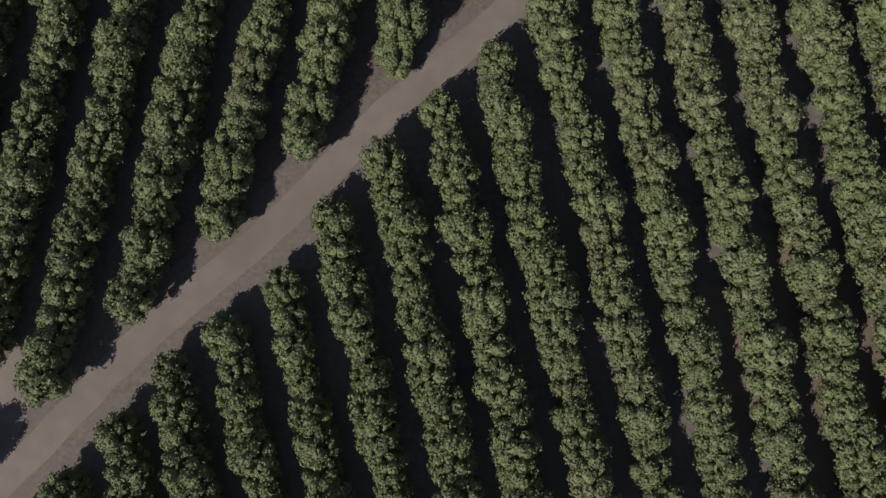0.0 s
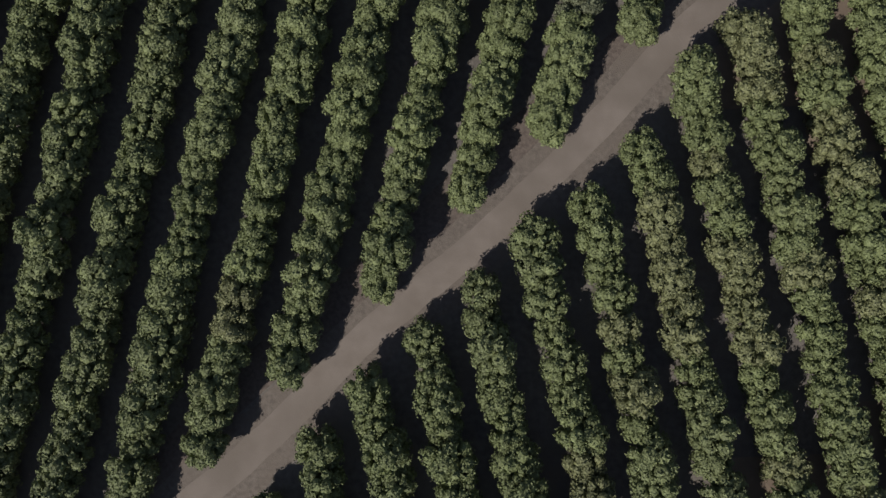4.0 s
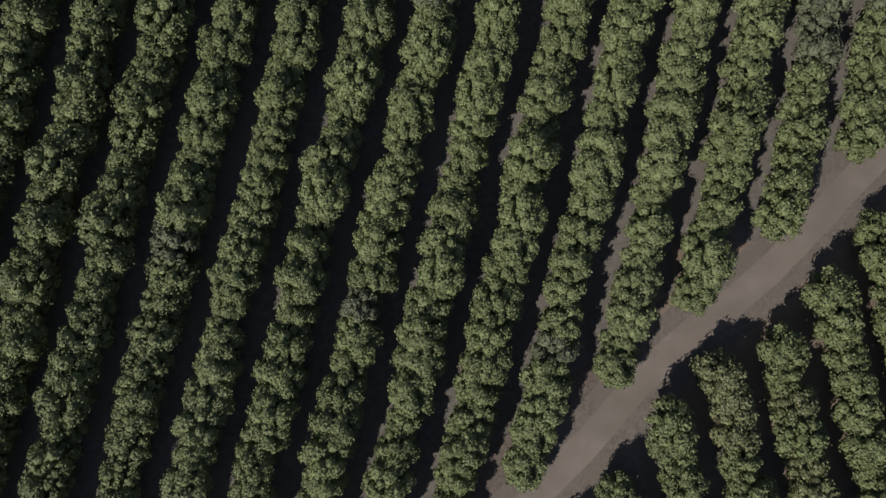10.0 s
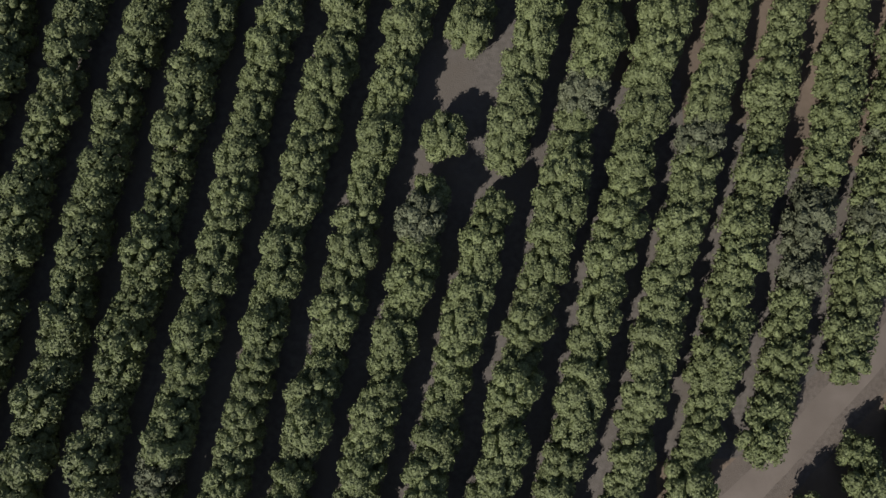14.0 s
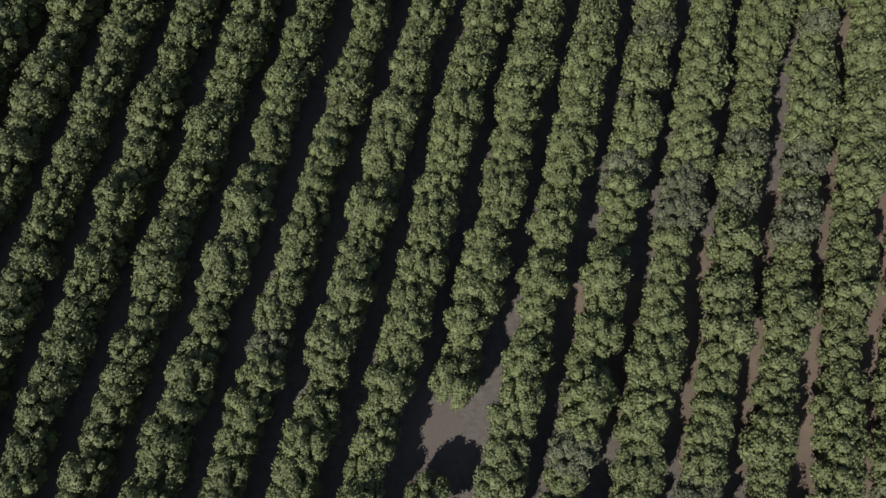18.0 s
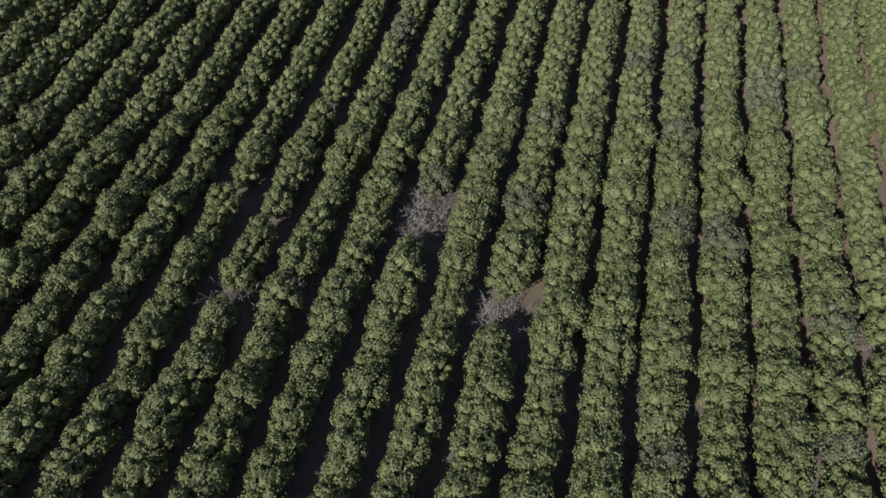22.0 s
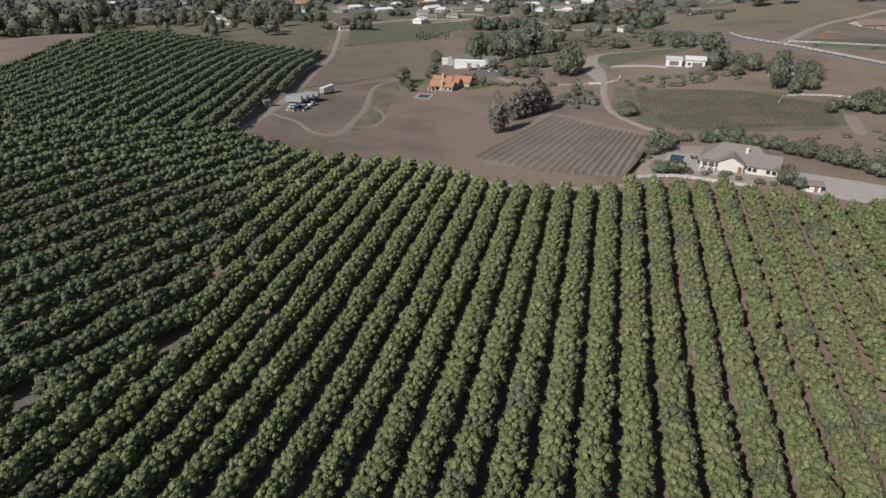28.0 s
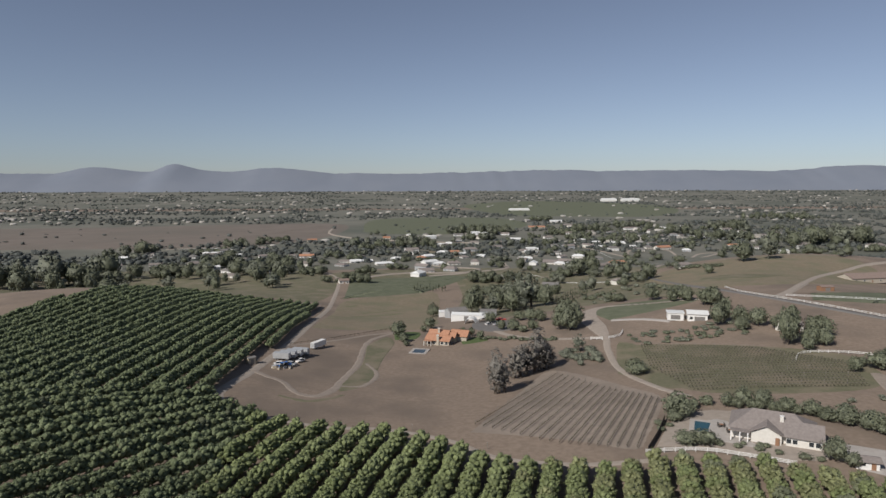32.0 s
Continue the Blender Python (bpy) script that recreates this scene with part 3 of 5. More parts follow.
FAR_SOIL = material("far_brown_soil", (0.150, 0.125, 0.105), (0.175, 0.147, 0.125), 0.02, 0.95, third=(0.135, 0.12, 0.10), big=0.004)
# Scrub tone, greyed and lightened so the colour carries some distance haze.
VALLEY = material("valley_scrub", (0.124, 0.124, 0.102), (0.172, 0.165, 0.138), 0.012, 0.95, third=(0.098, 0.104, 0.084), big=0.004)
# The blue-grey of the air haze is put into the ridge's base colour.
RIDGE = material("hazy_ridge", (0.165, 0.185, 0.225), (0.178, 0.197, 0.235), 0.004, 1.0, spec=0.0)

patch("ranch_land", [(70, 575), (150, 575), (206, 560), (210, 640), (260, 800), (420, 860), (520, 960), (100, 1000), (-60, 960), (-90, 890), (40, 930), (60, 800), (45, 640)], GRASS, 0.12, "dry olive grass and bare ground between the ranches", "grassland", 10, 20)
patch("orchard_back_slope", [(-440, 690), (-230, 640), (-190, 700), (-110, 720), (-64, 720), (-66, 860), (-150, 990), (-440, 960)], GRASS, 0.3, "dry grass and bare ground behind the orchard hill", "grassland", 10, 14)
patch("ring_field", [(40, 1180), (75, 1150), (112, 1180), (118, 1240), (80, 1290), (42, 1265), (30, 1220)], GRASS_DRY, 0.9, "round dry field inside a cypress line", "field", 10, 8)
patch("pasture", [(-44, 545), (-10, 552), (28, 560), (34, 640), (38, 800), (10, 790), (-44, 742), (-46, 650)], GRASS_DRY, 0.25, "dry yellow-brown pasture with mown streaks", "pasture")
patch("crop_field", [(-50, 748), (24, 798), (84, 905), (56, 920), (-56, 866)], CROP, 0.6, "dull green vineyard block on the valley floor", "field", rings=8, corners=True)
patch("grass_patch", [(-7.6, 504.2), (1.3, 530.8), (6.7, 514.5), (2.6, 477.5), (0.7, 446.7), (-2, 426.2), (-11.2, 414.8), (-11.3, 431.8), (-6.6, 462.2)], GRASS, 0.12, "thin green grass patch in the ploughed field", "grass patch")
patch("bare_bank", [(184, 402), (188, 398), (179, 377), (174, 375), (178, 388)], WORN, 0.14, "bare pinkish bank below the paddock", "bare soil", 3.0, 6)
patch("small_vineyard_soil", [(34, 367), (52, 402), (68, 433), (76, 441), (86, 428), (97, 404), (103, 390), (97, 374), (86, 354), (79, 344), (68, 351), (52, 360)], VINE_SOIL, 0.06, "pale brown tilled soil under the vines", "vineyard soil", 4.0, 10)
patch("drive_verge", [(98, 424), (112, 470), (118, 474), (124, 440), (116, 402), (108, 396)], GRASS, 0.12, "thin grass verge beside the curving drive", "grass patch", rings=8)
patch("hill_pasture", [(215, 590), (300, 600), (400, 680), (420, 770), (330, 790), (240, 760), (205, 680)], GRASS_DRY, 0.5, "bare dry grass hill with a greener hollow", "pasture")
patch("green_hollow", [(228, 640), (262, 632), (300, 650), (270, 668), (236, 662)], GRASS, 0.75, "greener hollow in the dry grass hill", "grass patch", rings=8)
patch("lower_paddock", [(123, 520), (160, 532), (186, 548), (168, 566), (136, 566), (122, 548)], CROP, 0.2, "green paddock beside the dirt drive", "grass patch", rings=8)
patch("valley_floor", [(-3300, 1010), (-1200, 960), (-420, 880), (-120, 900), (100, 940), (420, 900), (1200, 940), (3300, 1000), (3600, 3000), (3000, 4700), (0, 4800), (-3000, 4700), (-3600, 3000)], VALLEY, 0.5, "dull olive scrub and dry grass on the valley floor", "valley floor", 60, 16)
patch("vineyard_ground", [(112, 466), (122, 466), (165, 444), (192, 420), (176, 384), (118, 388), (108, 425)], GRASS, 0.1, "dry thin grass and soil under the hillside vines", "grass patch", rings=10)
patch("road_paddock", [(236, 520), (262, 506), (300, 500), (340, 520), (300, 552), (250, 545)], CROP, 0.5, "green paddock behind white rail fences", "paddock", rings=8, corners=True)
patch("far_brown_field", [(-1150, 1320), (-700, 1290), (-300, 1330), (-150, 1500), (-140, 1900), (-320, 1980), (-700, 1880), (-1150, 1760)], FAR_SOIL, 1.2, "wide bare brown field on the valley floor", "field", 40, 10)
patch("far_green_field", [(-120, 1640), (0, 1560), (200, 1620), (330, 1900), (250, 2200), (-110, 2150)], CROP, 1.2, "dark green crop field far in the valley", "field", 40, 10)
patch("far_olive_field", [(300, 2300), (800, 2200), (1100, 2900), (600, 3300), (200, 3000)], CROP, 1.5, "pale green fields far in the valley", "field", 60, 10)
patch("yard", [(84, 346), (97, 366), (112, 372), (132, 356), (128, 334), (114, 333), (98, 343)], PALE_DIRT, 0.10, "pale dirt yard round the ranch house", "yard")
patch("terrace", [(97, 352), (106, 364), (112, 362), (110, 348), (112, 340), (106, 342)], CONCRETE, 0.16, "pale concrete terrace between pool and house", "terrace", rings=6)
patch("gravel_forecourt", [(126, 346), (140, 338), (168, 322), (215, 305), (215, 297), (160, 311), (128, 326)], CONCRETE, 0.16, "pale grey gravel forecourt and drive", "forecourt", rings=8)
patch("parking", [(50, 545), (58, 530), (70, 528), (78, 545), (70, 568), (54, 572)], ASPHALT, 0.2, "grey gravel parking court behind the villa", "parking", rings=8)
patch("villa_lawn", [(6, 520), (18, 522), (20, 545), (6, 545)], LAWN, 0.2, "green lawn beside the villa", "lawn", rings=6)
patch("villa_back_lawn", [(42, 503), (56, 508), (54, 520), (42, 516)], LAWN, 0.2, "green lawn beside the villa", "lawn", rings=6)

ribbon("orchard_track", [(-47, 388), (-51, 402), (-48.5, 432), (-46.5, 470), (-45.5, 507), (-46, 549), (-51, 640), (-55, 720), (-68, 870), (-100, 960)], 3.8, PALE_DIRT, 0.12, "pale dirt track along the edge of the orchard", "dirt track")
ribbon("edge_track", [(-52, 394), (-33, 380), (-10, 373), (9, 372), (28, 361), (40, 347), (60, 339), (80, 338)], 2.4, PALE_DIRT, 0.08, "narrow dirt track along the orchard edge", "dirt track")
ribbon("field_track", [(-48, 436), (-42, 430), (-33.5, 423), (-26, 410), (-19, 407), (-14, 416), (-11, 440), (-8.4, 466), (-8.5, 501), (-5.4, 523), (5.8, 544)], [2.6, 2.4, 2.2, 2.6, 3.2, 3.4, 3.0, 2.8, 2.6, 2.4, 2.4], WORN, 0.16, "worn dirt track through the ploughed field", "dirt track", 2.0, 0.6)
ribbon("field_branch", [(-11, 424), (-3, 426), (1.2, 446), (-4.8, 465)], [1.2, 1.8, 2.0, 1.4], WORN, 0.15, "faint worn turning in the ploughed field", "dirt track", 2.0, 0.6)
ribbon("field_edge_track", [(-44, 490), (-30, 507), (-20, 519), (-10, 533), (6, 547)], 1.8, WORN, 0.16, "faint worn track along the field fence", "dirt track", 2.0, 0.6)
ribbon("weed_strip", [(-31, 404), (-21.3, 400), (-14.8, 403.5), (-9, 411)], [0.8, 2.2, 2.4, 0.8], GRASS, 0.10, "strip of dull weeds below the track", "weeds", 2.0, 0.7)
ribbon("drive", [(111, 386), (105, 401), (101, 429), (106, 463), (111, 483), (114, 510), (117, 540), (131, 563), (161, 553), (200, 548)], [3, 3, 3, 3.2, 4, 10, 11, 8, 5, 4], PALE_DIRT, 0.2, "pale curving drive with a wide dirt turning place", "drive")
ribbon("villa_drive", [(112, 486), (96, 492), (83, 499), (68, 516), (60, 540)], 4.0, PALE_DIRT, 0.14, "dirt drive to the villa", "drive")
ribbon("house_drive", [(150, 500), (140, 512), (125, 520)], 4.0, CONCRETE, 0.3, "pale drive to the white house", "drive")
ribbon("main_road", [(260, 850), (228, 750), (212, 640), (214, 573), (224, 520), (242, 470), (275, 400)], 4.6, ASPHALT, 0.55, "grey main road behind white rail fences", "road")
ribbon("side_road", [(226, 535), (250, 560), (290, 610), (331, 659), (380, 700), (448, 744), (600, 800)], 6.0, PALE_DIRT, 0.6, "wide pale dirt road up the dry hill", "dirt road")
ribbon("valley_lane", [(-190, 1750), (-175, 1600), (-100, 1480), (0, 1420), (120, 1380)], 9.0, PALE_DIRT, 1.6, "pale lane round a crop field", "dirt road", 15)
ribbon("belt_lane", [(-420, 700), (-300, 690), (-230, 705), (-180, 720)], 4.0, PALE_DIRT, 0.8, "pale lane behind the orchard hill", "dirt road", 8)
ribbon("town_lane", [(-60, 860), (0, 930), (70, 940), (130, 985), (150, 1100), (250, 1220)], 7.0, PALE_DIRT, 0.9, "pale lane between the houses", "lane", 12)
ribbon("hill_lane", [(250, 800), (300, 900), (330, 1010), (420, 1100), (500, 1180)], 6.0, PALE_DIRT, 0.9, "pale lane along the ranch paddocks", "lane", 12)
ribbon("paddock_lane", [(300, 1330), (330, 1200), (350, 1060), (345, 985)], 6.0, PALE_DIRT, 0.9, "pale lane between fenced paddocks", "lane", 12)
ribbon("loop_lane", [(345, 1160), (385, 1250), (440, 1240), (400, 1090), (372, 1075)], 6.0, PALE_DIRT, 0.9, "pale loop drive round a paddock", "lane", 12)
ribbon("terrace_lane", [(390, 1050), (470, 1180), (520, 1190)], 6.0, PALE_DIRT, 0.9, "pale drive along the dry hill", "lane", 12)
ribbon("barn_lane", [(30, 905), (75, 935), (95, 985), (60, 1010), (40, 1035)], 7.0, PALE_DIRT, 0.95, "pale drive between barns", "lane", 10)
ribbon("north_lane", [(-420, 1300), (-330, 1330), (-250, 1310)], 7.0, PALE_DIRT, 0.95, "pale lane behind the tree belt", "lane", 12)
ribbon("brown_field_lane", [(-560, 1330), (-420, 1420), (-330, 1560), (-250, 1800), (-190, 1900)], 8.0, FAR_SOIL, 1.5, "faint lane across the bare field", "lane", 20)
patch("litter_margin", [(-38, -10), (-24, 2), (-8, 15), (8, 28), (22, 41), (32, 52), (24, 46), (10, 35), (-8, 20), (-24, 7)], LITTER, 0.05, "brown leaf litter along the road", "leaf litter", 4.0, 6)


# ---- building parts ----
def boxes(*bs):
    """Verts and faces of boxes given by centre x, y, base z and sizes."""
    V, F = [], []
    for x, y, z, sx, sy, sz in bs:
        k = len(V)
        for dz in (0, sz):
            V += [(x - sx / 2, y - sy / 2, z + dz), (x + sx / 2, y - sy / 2, z + dz), (x + sx / 2, y + sy / 2, z + dz), (x - sx / 2, y + sy / 2, z + dz)]
        F += [(k, k + 3, k + 2, k + 1), (k + 4, k + 5, k + 6, k + 7)] + [(k + j, k + (j + 1) % 4, k + 4 + (j + 1) % 4, k + 4 + j) for j in range(4)]
    return V, F


def box_mesh(name, mat, *bs):
    return mesh(name, *boxes(*bs), [mat])


def roof_mesh(name, mat, L, W, z, rise, hip=0.0, over=0.6, thick=0.22):
    """A pitched roof over L by W; hip pulls the ridge ends in."""
    l, w, r = L / 2 + over, W / 2 + over, max(0.05, L / 2 + over - hip)
    V = []
    for dz in (0, thick):
        V += [(-l, -w, z + dz), (l, -w, z + dz), (l, w, z + dz), (-l, w, z + dz), (-r, 0, z + rise + dz), (r, 0, z + rise + dz)]
    F = []
    for k, flip in ((0, True), (6, False)):
        q = [(k, k + 1, k + 5, k + 4), (k + 2, k + 3, k + 4, k + 5)] + ([(k + 1, k + 2, k + 5), (k + 3, k, k + 4)] if hip else [])
        F += [tuple(reversed(f)) for f in q] if flip else q
    F += [(a, b, b + 6, a + 6) for a, b in ((0, 1), (1, 2), (2, 3), (3, 0))] if hip else [(a, b, b + 6, a + 6) for a, b in ((0, 1), (1, 5), (5, 2), (2, 3), (3, 4), (4, 0))]
    return mesh(name, V, F, [mat])


def gable_walls(name, mat, L, W, h, rise, hip):
    V, F = boxes((0, 0, -0.6, L, W, h + 0.6))
    if hip < 0.5:
        k = len(V)
        s = rise * (W / (W + 1.2))
        V += [(-L / 2, -W / 2, h), (-L / 2, W / 2, h), (-L / 2, 0, h + s), (L / 2, -W / 2, h), (L / 2, W / 2, h), (L / 2, 0, h + s)]
        F += [(k, k + 2, k + 1), (k + 3, k + 4, k + 5)]
    return mesh(name, V, F, [mat])


def window(parent, x, y, z, w, h, face="y", sign=-1):
    """A framed window set into a wall: frame proud of the wall, pane inside it."""
    d = 0.06
    if face == "y":
        fr = [(x, y + sign * d / 2, z - 0.08, w + 0.2, d, 0.08), (x, y + sign * d / 2, z + h, w + 0.2, d, 0.08), (x - w / 2 - 0.05, y + sign * d / 2, z, 0.1, d, h), (x + w / 2 + 0.05, y + sign * d / 2, z, 0.1, d, h)]
        pn = (x, y + sign * 0.02, z, w, 0.03, h)
    else:
        fr = [(x + sign * d / 2, y, z - 0.08, d, w + 0.2, 0.08), (x + sign * d / 2, y, z + h, d, w + 0.2, 0.08), (x + sign * d / 2, y - w / 2 - 0.05, z, d, 0.1, h), (x + sign * d / 2, y + w / 2 + 0.05, z, d, 0.1, h)]
        pn = (x + sign * 0.02, y, z, 0.03, w, h)
    f = part("window", box_mesh("window_frame", WHITE, *fr), parent)
    part("pane", box_mesh("pane", GLASS, pn), f)


def house(x, y, turn, L, W, h, rise, wall, roof, label, hip=0.0, wings=(), windows=4, chimney=False, name="house", group="", z=None):
    """A house with a pitched roof, wings, framed windows, a door and perhaps a chimney."""
    t = thing(name, pose(x, y, gz(x, y) if z is None else z, 0, 0, turn), label, "house", group)
    part("wall", gable_walls("wall", wall, L, W, h, rise, hip), t)
    part("roof", roof_mesh("roof", roof, L, W, h, rise, hip), t)
    for wx, wy, wt, wl, ww, wr in wings:
        m = pose(wx, wy, 0, 0, 0, wt)
        part("wing_wall", gable_walls("wing_wall", wall, wl, ww, h - 0.05, wr, 0), t, m=m)
        part("wing_roof", roof_mesh("wing_roof", roof, wl, ww, h - 0.02, wr), t, m=m)
    for k in range(windows):
        wx = -L / 2 + L * (k + 0.5) / windows
        if k == windows // 2:
            part("door", box_mesh("door", WOOD, (wx, -W / 2 - 0.03, 0, 1.0, 0.08, 2.1)), t)
        else:
            window(t, wx, -W / 2, 0.9, 1.4, 1.2)
    window(t, L / 2, 0, 0.9, 1.4, 1.2, "x", 1)
    if chimney:
        c = part("chimney", box_mesh("chimney", wall, (L * 0.1, -W * 0.22, h, 0.9, 0.9, rise * 0.75 + 0.9)), t)
        part("cap", box_mesh("cap", WHITE, (L * 0.1, -W * 0.22, h + rise * 0.75 + 0.9, 1.1, 1.1, 0.15)), c)
    return t


# ---- trees of the valley ----
def tall_tree(seed, tall, wide, n_lumps, n_leaves, leaf, bare=0.18):
    """Crown on a bare stem: lumps spread up an uneven, gappy outline."""
    v, t = crown(seed, tall * (1 - bare), wide, n_lumps, n_leaves, leaf, 0.80 if n_lumps > 30 else 0.86)
    v = v + (0, 0, tall * bare)
    return v, t


def limb_mesh(tall, r, seed):
    """A tapered trunk with a few limbs."""
    rng = random.Random(seed)
    V, F = trunk_mesh(tall * 0.75, r, 0.3)
    for k in range(4):
        a, z0, ln = rng.uniform(0, 6.28), tall * rng.uniform(0.2, 0.45), tall * rng.uniform(0.2, 0.35)
        b = len(V)
        d = Vector((math.cos(a) * 0.7, math.sin(a) * 0.7, 0.7))
        u = d.orthogonal().normalized()
        w = d.cross(u)
        for f, rr in ((0, r * 0.5), (1, r * 0.2)):
            for j in range(4):
                p = Vector((0, 0, z0)) + d * ln * f + (u * math.cos(j * 1.571) + w * math.sin(j * 1.571)) * rr
                V.append(p[:])
        F += [(b + j, b + (j + 1) % 4, b + 4 + (j + 1) % 4, b + 4 + j) for j in range(4)]
    return mesh("trunk", V, F, [BARK], smooth=True)


TREE_KINDS = {}
for kind, mat, tall, wide, nl, nv, lf, bare in (("oak", LEAF_OAK, 8, 4.4, 22, 640, 0.46, 0.10), ("gum", LEAF_GUM, 15, 4.2, 26, 640, 0.58, 0.14), ("dry_gum", LEAF_DRY, 13, 2.4, 40, 1700, 0.27, 0.0), ("cypress", LEAF_OAK, 8, 0.9, 12, 110, 0.35, 0.02), ("shrub", LEAF_OAK, 2.4, 1.7, 9, 130, 0.3, 0.0), ("grey_shrub", LEAF_GUM, 2.2, 1.6, 9, 130, 0.3, 0.0)):
    TREE_KINDS[kind] = [(mesh("crown", *[q.tolist() for q in tall_tree(70 + k + len(TREE_KINDS) * 9, tall, wide, nl, nv, lf, bare)], [mat]), limb_mesh(tall, 0.05 * tall ** 0.8, k), tall, wide) for k in range(3)]
TREE_LABEL = {"oak": "dark green spreading tree on dry ground", "gum": "tall grey-green gum tree with a ragged crown", "dry_gum": "tall brown-grey thin-leaved tree on bare soil", "cypress": "narrow dark cypress beside the vineyard", "shrub": "round dark green shrub", "grey_shrub": "dusty grey-green shrub on the bank"}
tree_rng = random.Random(3)


FAR_TREES = []


def tree(kind, x, y, tall, wide, group=""):
    n = tree_rng.randrange(3)
    crown_me, limb_me, t0, w0 = TREE_KINDS[kind][n]
    if y > 675:
        s = wide / 2 / w0
        FAR_TREES.append((x, y, gz(x, y) - 0.1, tree_rng.uniform(0, 6.28), s, tall / t0 / s, (3 if kind == "gum" else 6 if kind == "cypress" else 0) + n, 1 if kind == "gum" else 0))
        return None
    t = thing("shrub" if "shrub" in kind else "tree", pose(x, y, gz(x, y) - 0.05, 0, 0, tree_rng.uniform(0, 360)), TREE_LABEL[kind], "shrub" if "shrub" in kind else "tree", group)
    m = Matrix.Diagonal((wide / 2 / w0, wide / 2 / w0, tall / t0, 1))
    part("crown", crown_me, t, m=m)
    part("trunk", limb_me, t, m=m)
    return t


# ---- ranch house with its garden ----
ranch = house(119.0, 349.8, -30, 21, 13, 2.6, 3.9, STUCCO, ROOF_GREY, "cream stucco ranch house with a taupe shingle roof", hip=6.0, wings=((-1.5, -4.2, 90, 8, 7.4, 2.3), (7.5, -3.2, 0, 8.5, 9, 2.8)), windows=0, chimney=True, name="ranch_house")
for wx, wy in ((3.9, -7.72), (5.4, -7.72), (9.2, -7.72), (10.8, -7.72)):
    window(ranch, wx, wy, 0.9, 1.1, 1.2)
part("door", box_mesh("door", WOOD, (1.2, -8.66, 0, 1.0, 0.08, 2.1)), ranch, "brown wooden front door")
part("patio_opening", box_mesh("patio_opening", GLASS, (-7.8, -6.3, 0.1, 4.4, 0.08, 2.3)), ranch, "dark glazed patio doors")
porch = part("porch_roof", box_mesh("porch_roof", ROOF_GREY, (-8.0, -7.8, 2.45, 5.0, 3.0, 0.22)), ranch)
for px_ in (-10.2, -8, -6.0):
    part("porch_post", box_mesh("porch_post", WHITE, (px_, -9.1, -0.3, 0.3, 0.3, 2.75)), ranch)
garage = house(130.5, 328.0, -20, 5.0, 3.2, 2.0, 0.7, WHITE, ROOF_GREY, "small white outbuilding with a shallow roof", windows=2, name="outbuilding")


DARK_WATER = material("dark_pool_water", (0.03, 0.045, 0.05), (0.04, 0.055, 0.06), 0.5, 0.08, spec=0.6)


def pool(x, y, turn, L, W, label, water=WATER):
    t = thing("swimming_pool", pose(x, y, gz(x, y) + 0.2, 0, 0, turn), label, "swimming pool")
    part("deck", box_mesh("deck", CONCRETE, (0, -W / 2 - 0.7, -0.3, L + 2.8, 1.4, 0.42), (0, W / 2 + 0.7, -0.3, L + 2.8, 1.4, 0.42), (-L / 2 - 0.7, 0, -0.3, 1.4, W, 0.42), (L / 2 + 0.7, 0, -0.3, 1.4, W, 0.42)), t, "pale concrete pool deck")
    part("water", box_mesh("water", water, (0, 0, -0.3, L, W, 0.34)), t, "still water")


pool(102.5, 357, -25, 5.0, 8.5, "blue swimming pool with a pale concrete deck")


def fence(name, pts, tall, gap, mat, label, rails=(0.45, 0.8, 1.15), panel=False, group=""):
    """Posts with rails, or closed panels, along a line on the ground."""
    line = smooth_line(pts, gap)
    t = thing(name, pose(*line[0], gz(*line[0])), label, "fence", group)
    o = Vector((*line[0], gz(*line[0])))
    pm = box_mesh("post", mat, (0, 0, -0.2, 0.14, 0.14, tall + 0.25))
    for x, y in line:
        part("post", pm, t, m=Matrix.Translation(Vector((x, y, gz(x, y))) - o))
    for a, b in zip(line[:-1], line[1:]):
        p, q = Vector((*a, gz(*a))) - o, Vector((*b, gz(*b))) - o
        d = q - p
        m = Matrix.Translation(p) @ d.to_track_quat("X", "Z").to_matrix().to_4x4()
        if panel:
            part("panel", box_mesh("panel", mat, (d.length / 2, 0, 0, d.length, 0.06, tall)), t, m=m)
        else:
            for z in rails:
                part("rail", box_mesh("rail", mat, (d.length / 2, 0, z, d.length, 0.07, 0.16)), t, m=m)
    return t


fence("rail_fence", [(80, 342), (88, 342), (96, 340.5), (105, 335.5), (114, 330)], 1.4, 2.4, WHITE, "white painted three-rail fence at the orchard edge")
fence("board_fence", [(81, 343), (88, 354), (94, 365)], 1.8, 3.0, DARK_WOOD, "dark solid board fence beside the vineyard", panel=True)
for x, y, h, w in ((99, 367, 8, 9.5), (96.5, 364, 4, 5), (93, 346, 4, 7), (97.5, 345.5, 4.2, 7), (125, 331.5, 6.5, 6.2), (127, 327.8, 4, 4), (123, 374, 6, 6.5), (128, 371, 6, 6), (133, 366, 4.6, 6), (138, 362, 5, 6.5), (144, 355, 6, 7.5), (148, 349, 6, 7), (152, 344, 6.5, 8), (157, 337, 5.5, 8)):
    tree("oak", x, y, h, w, "trees round the ranch house")
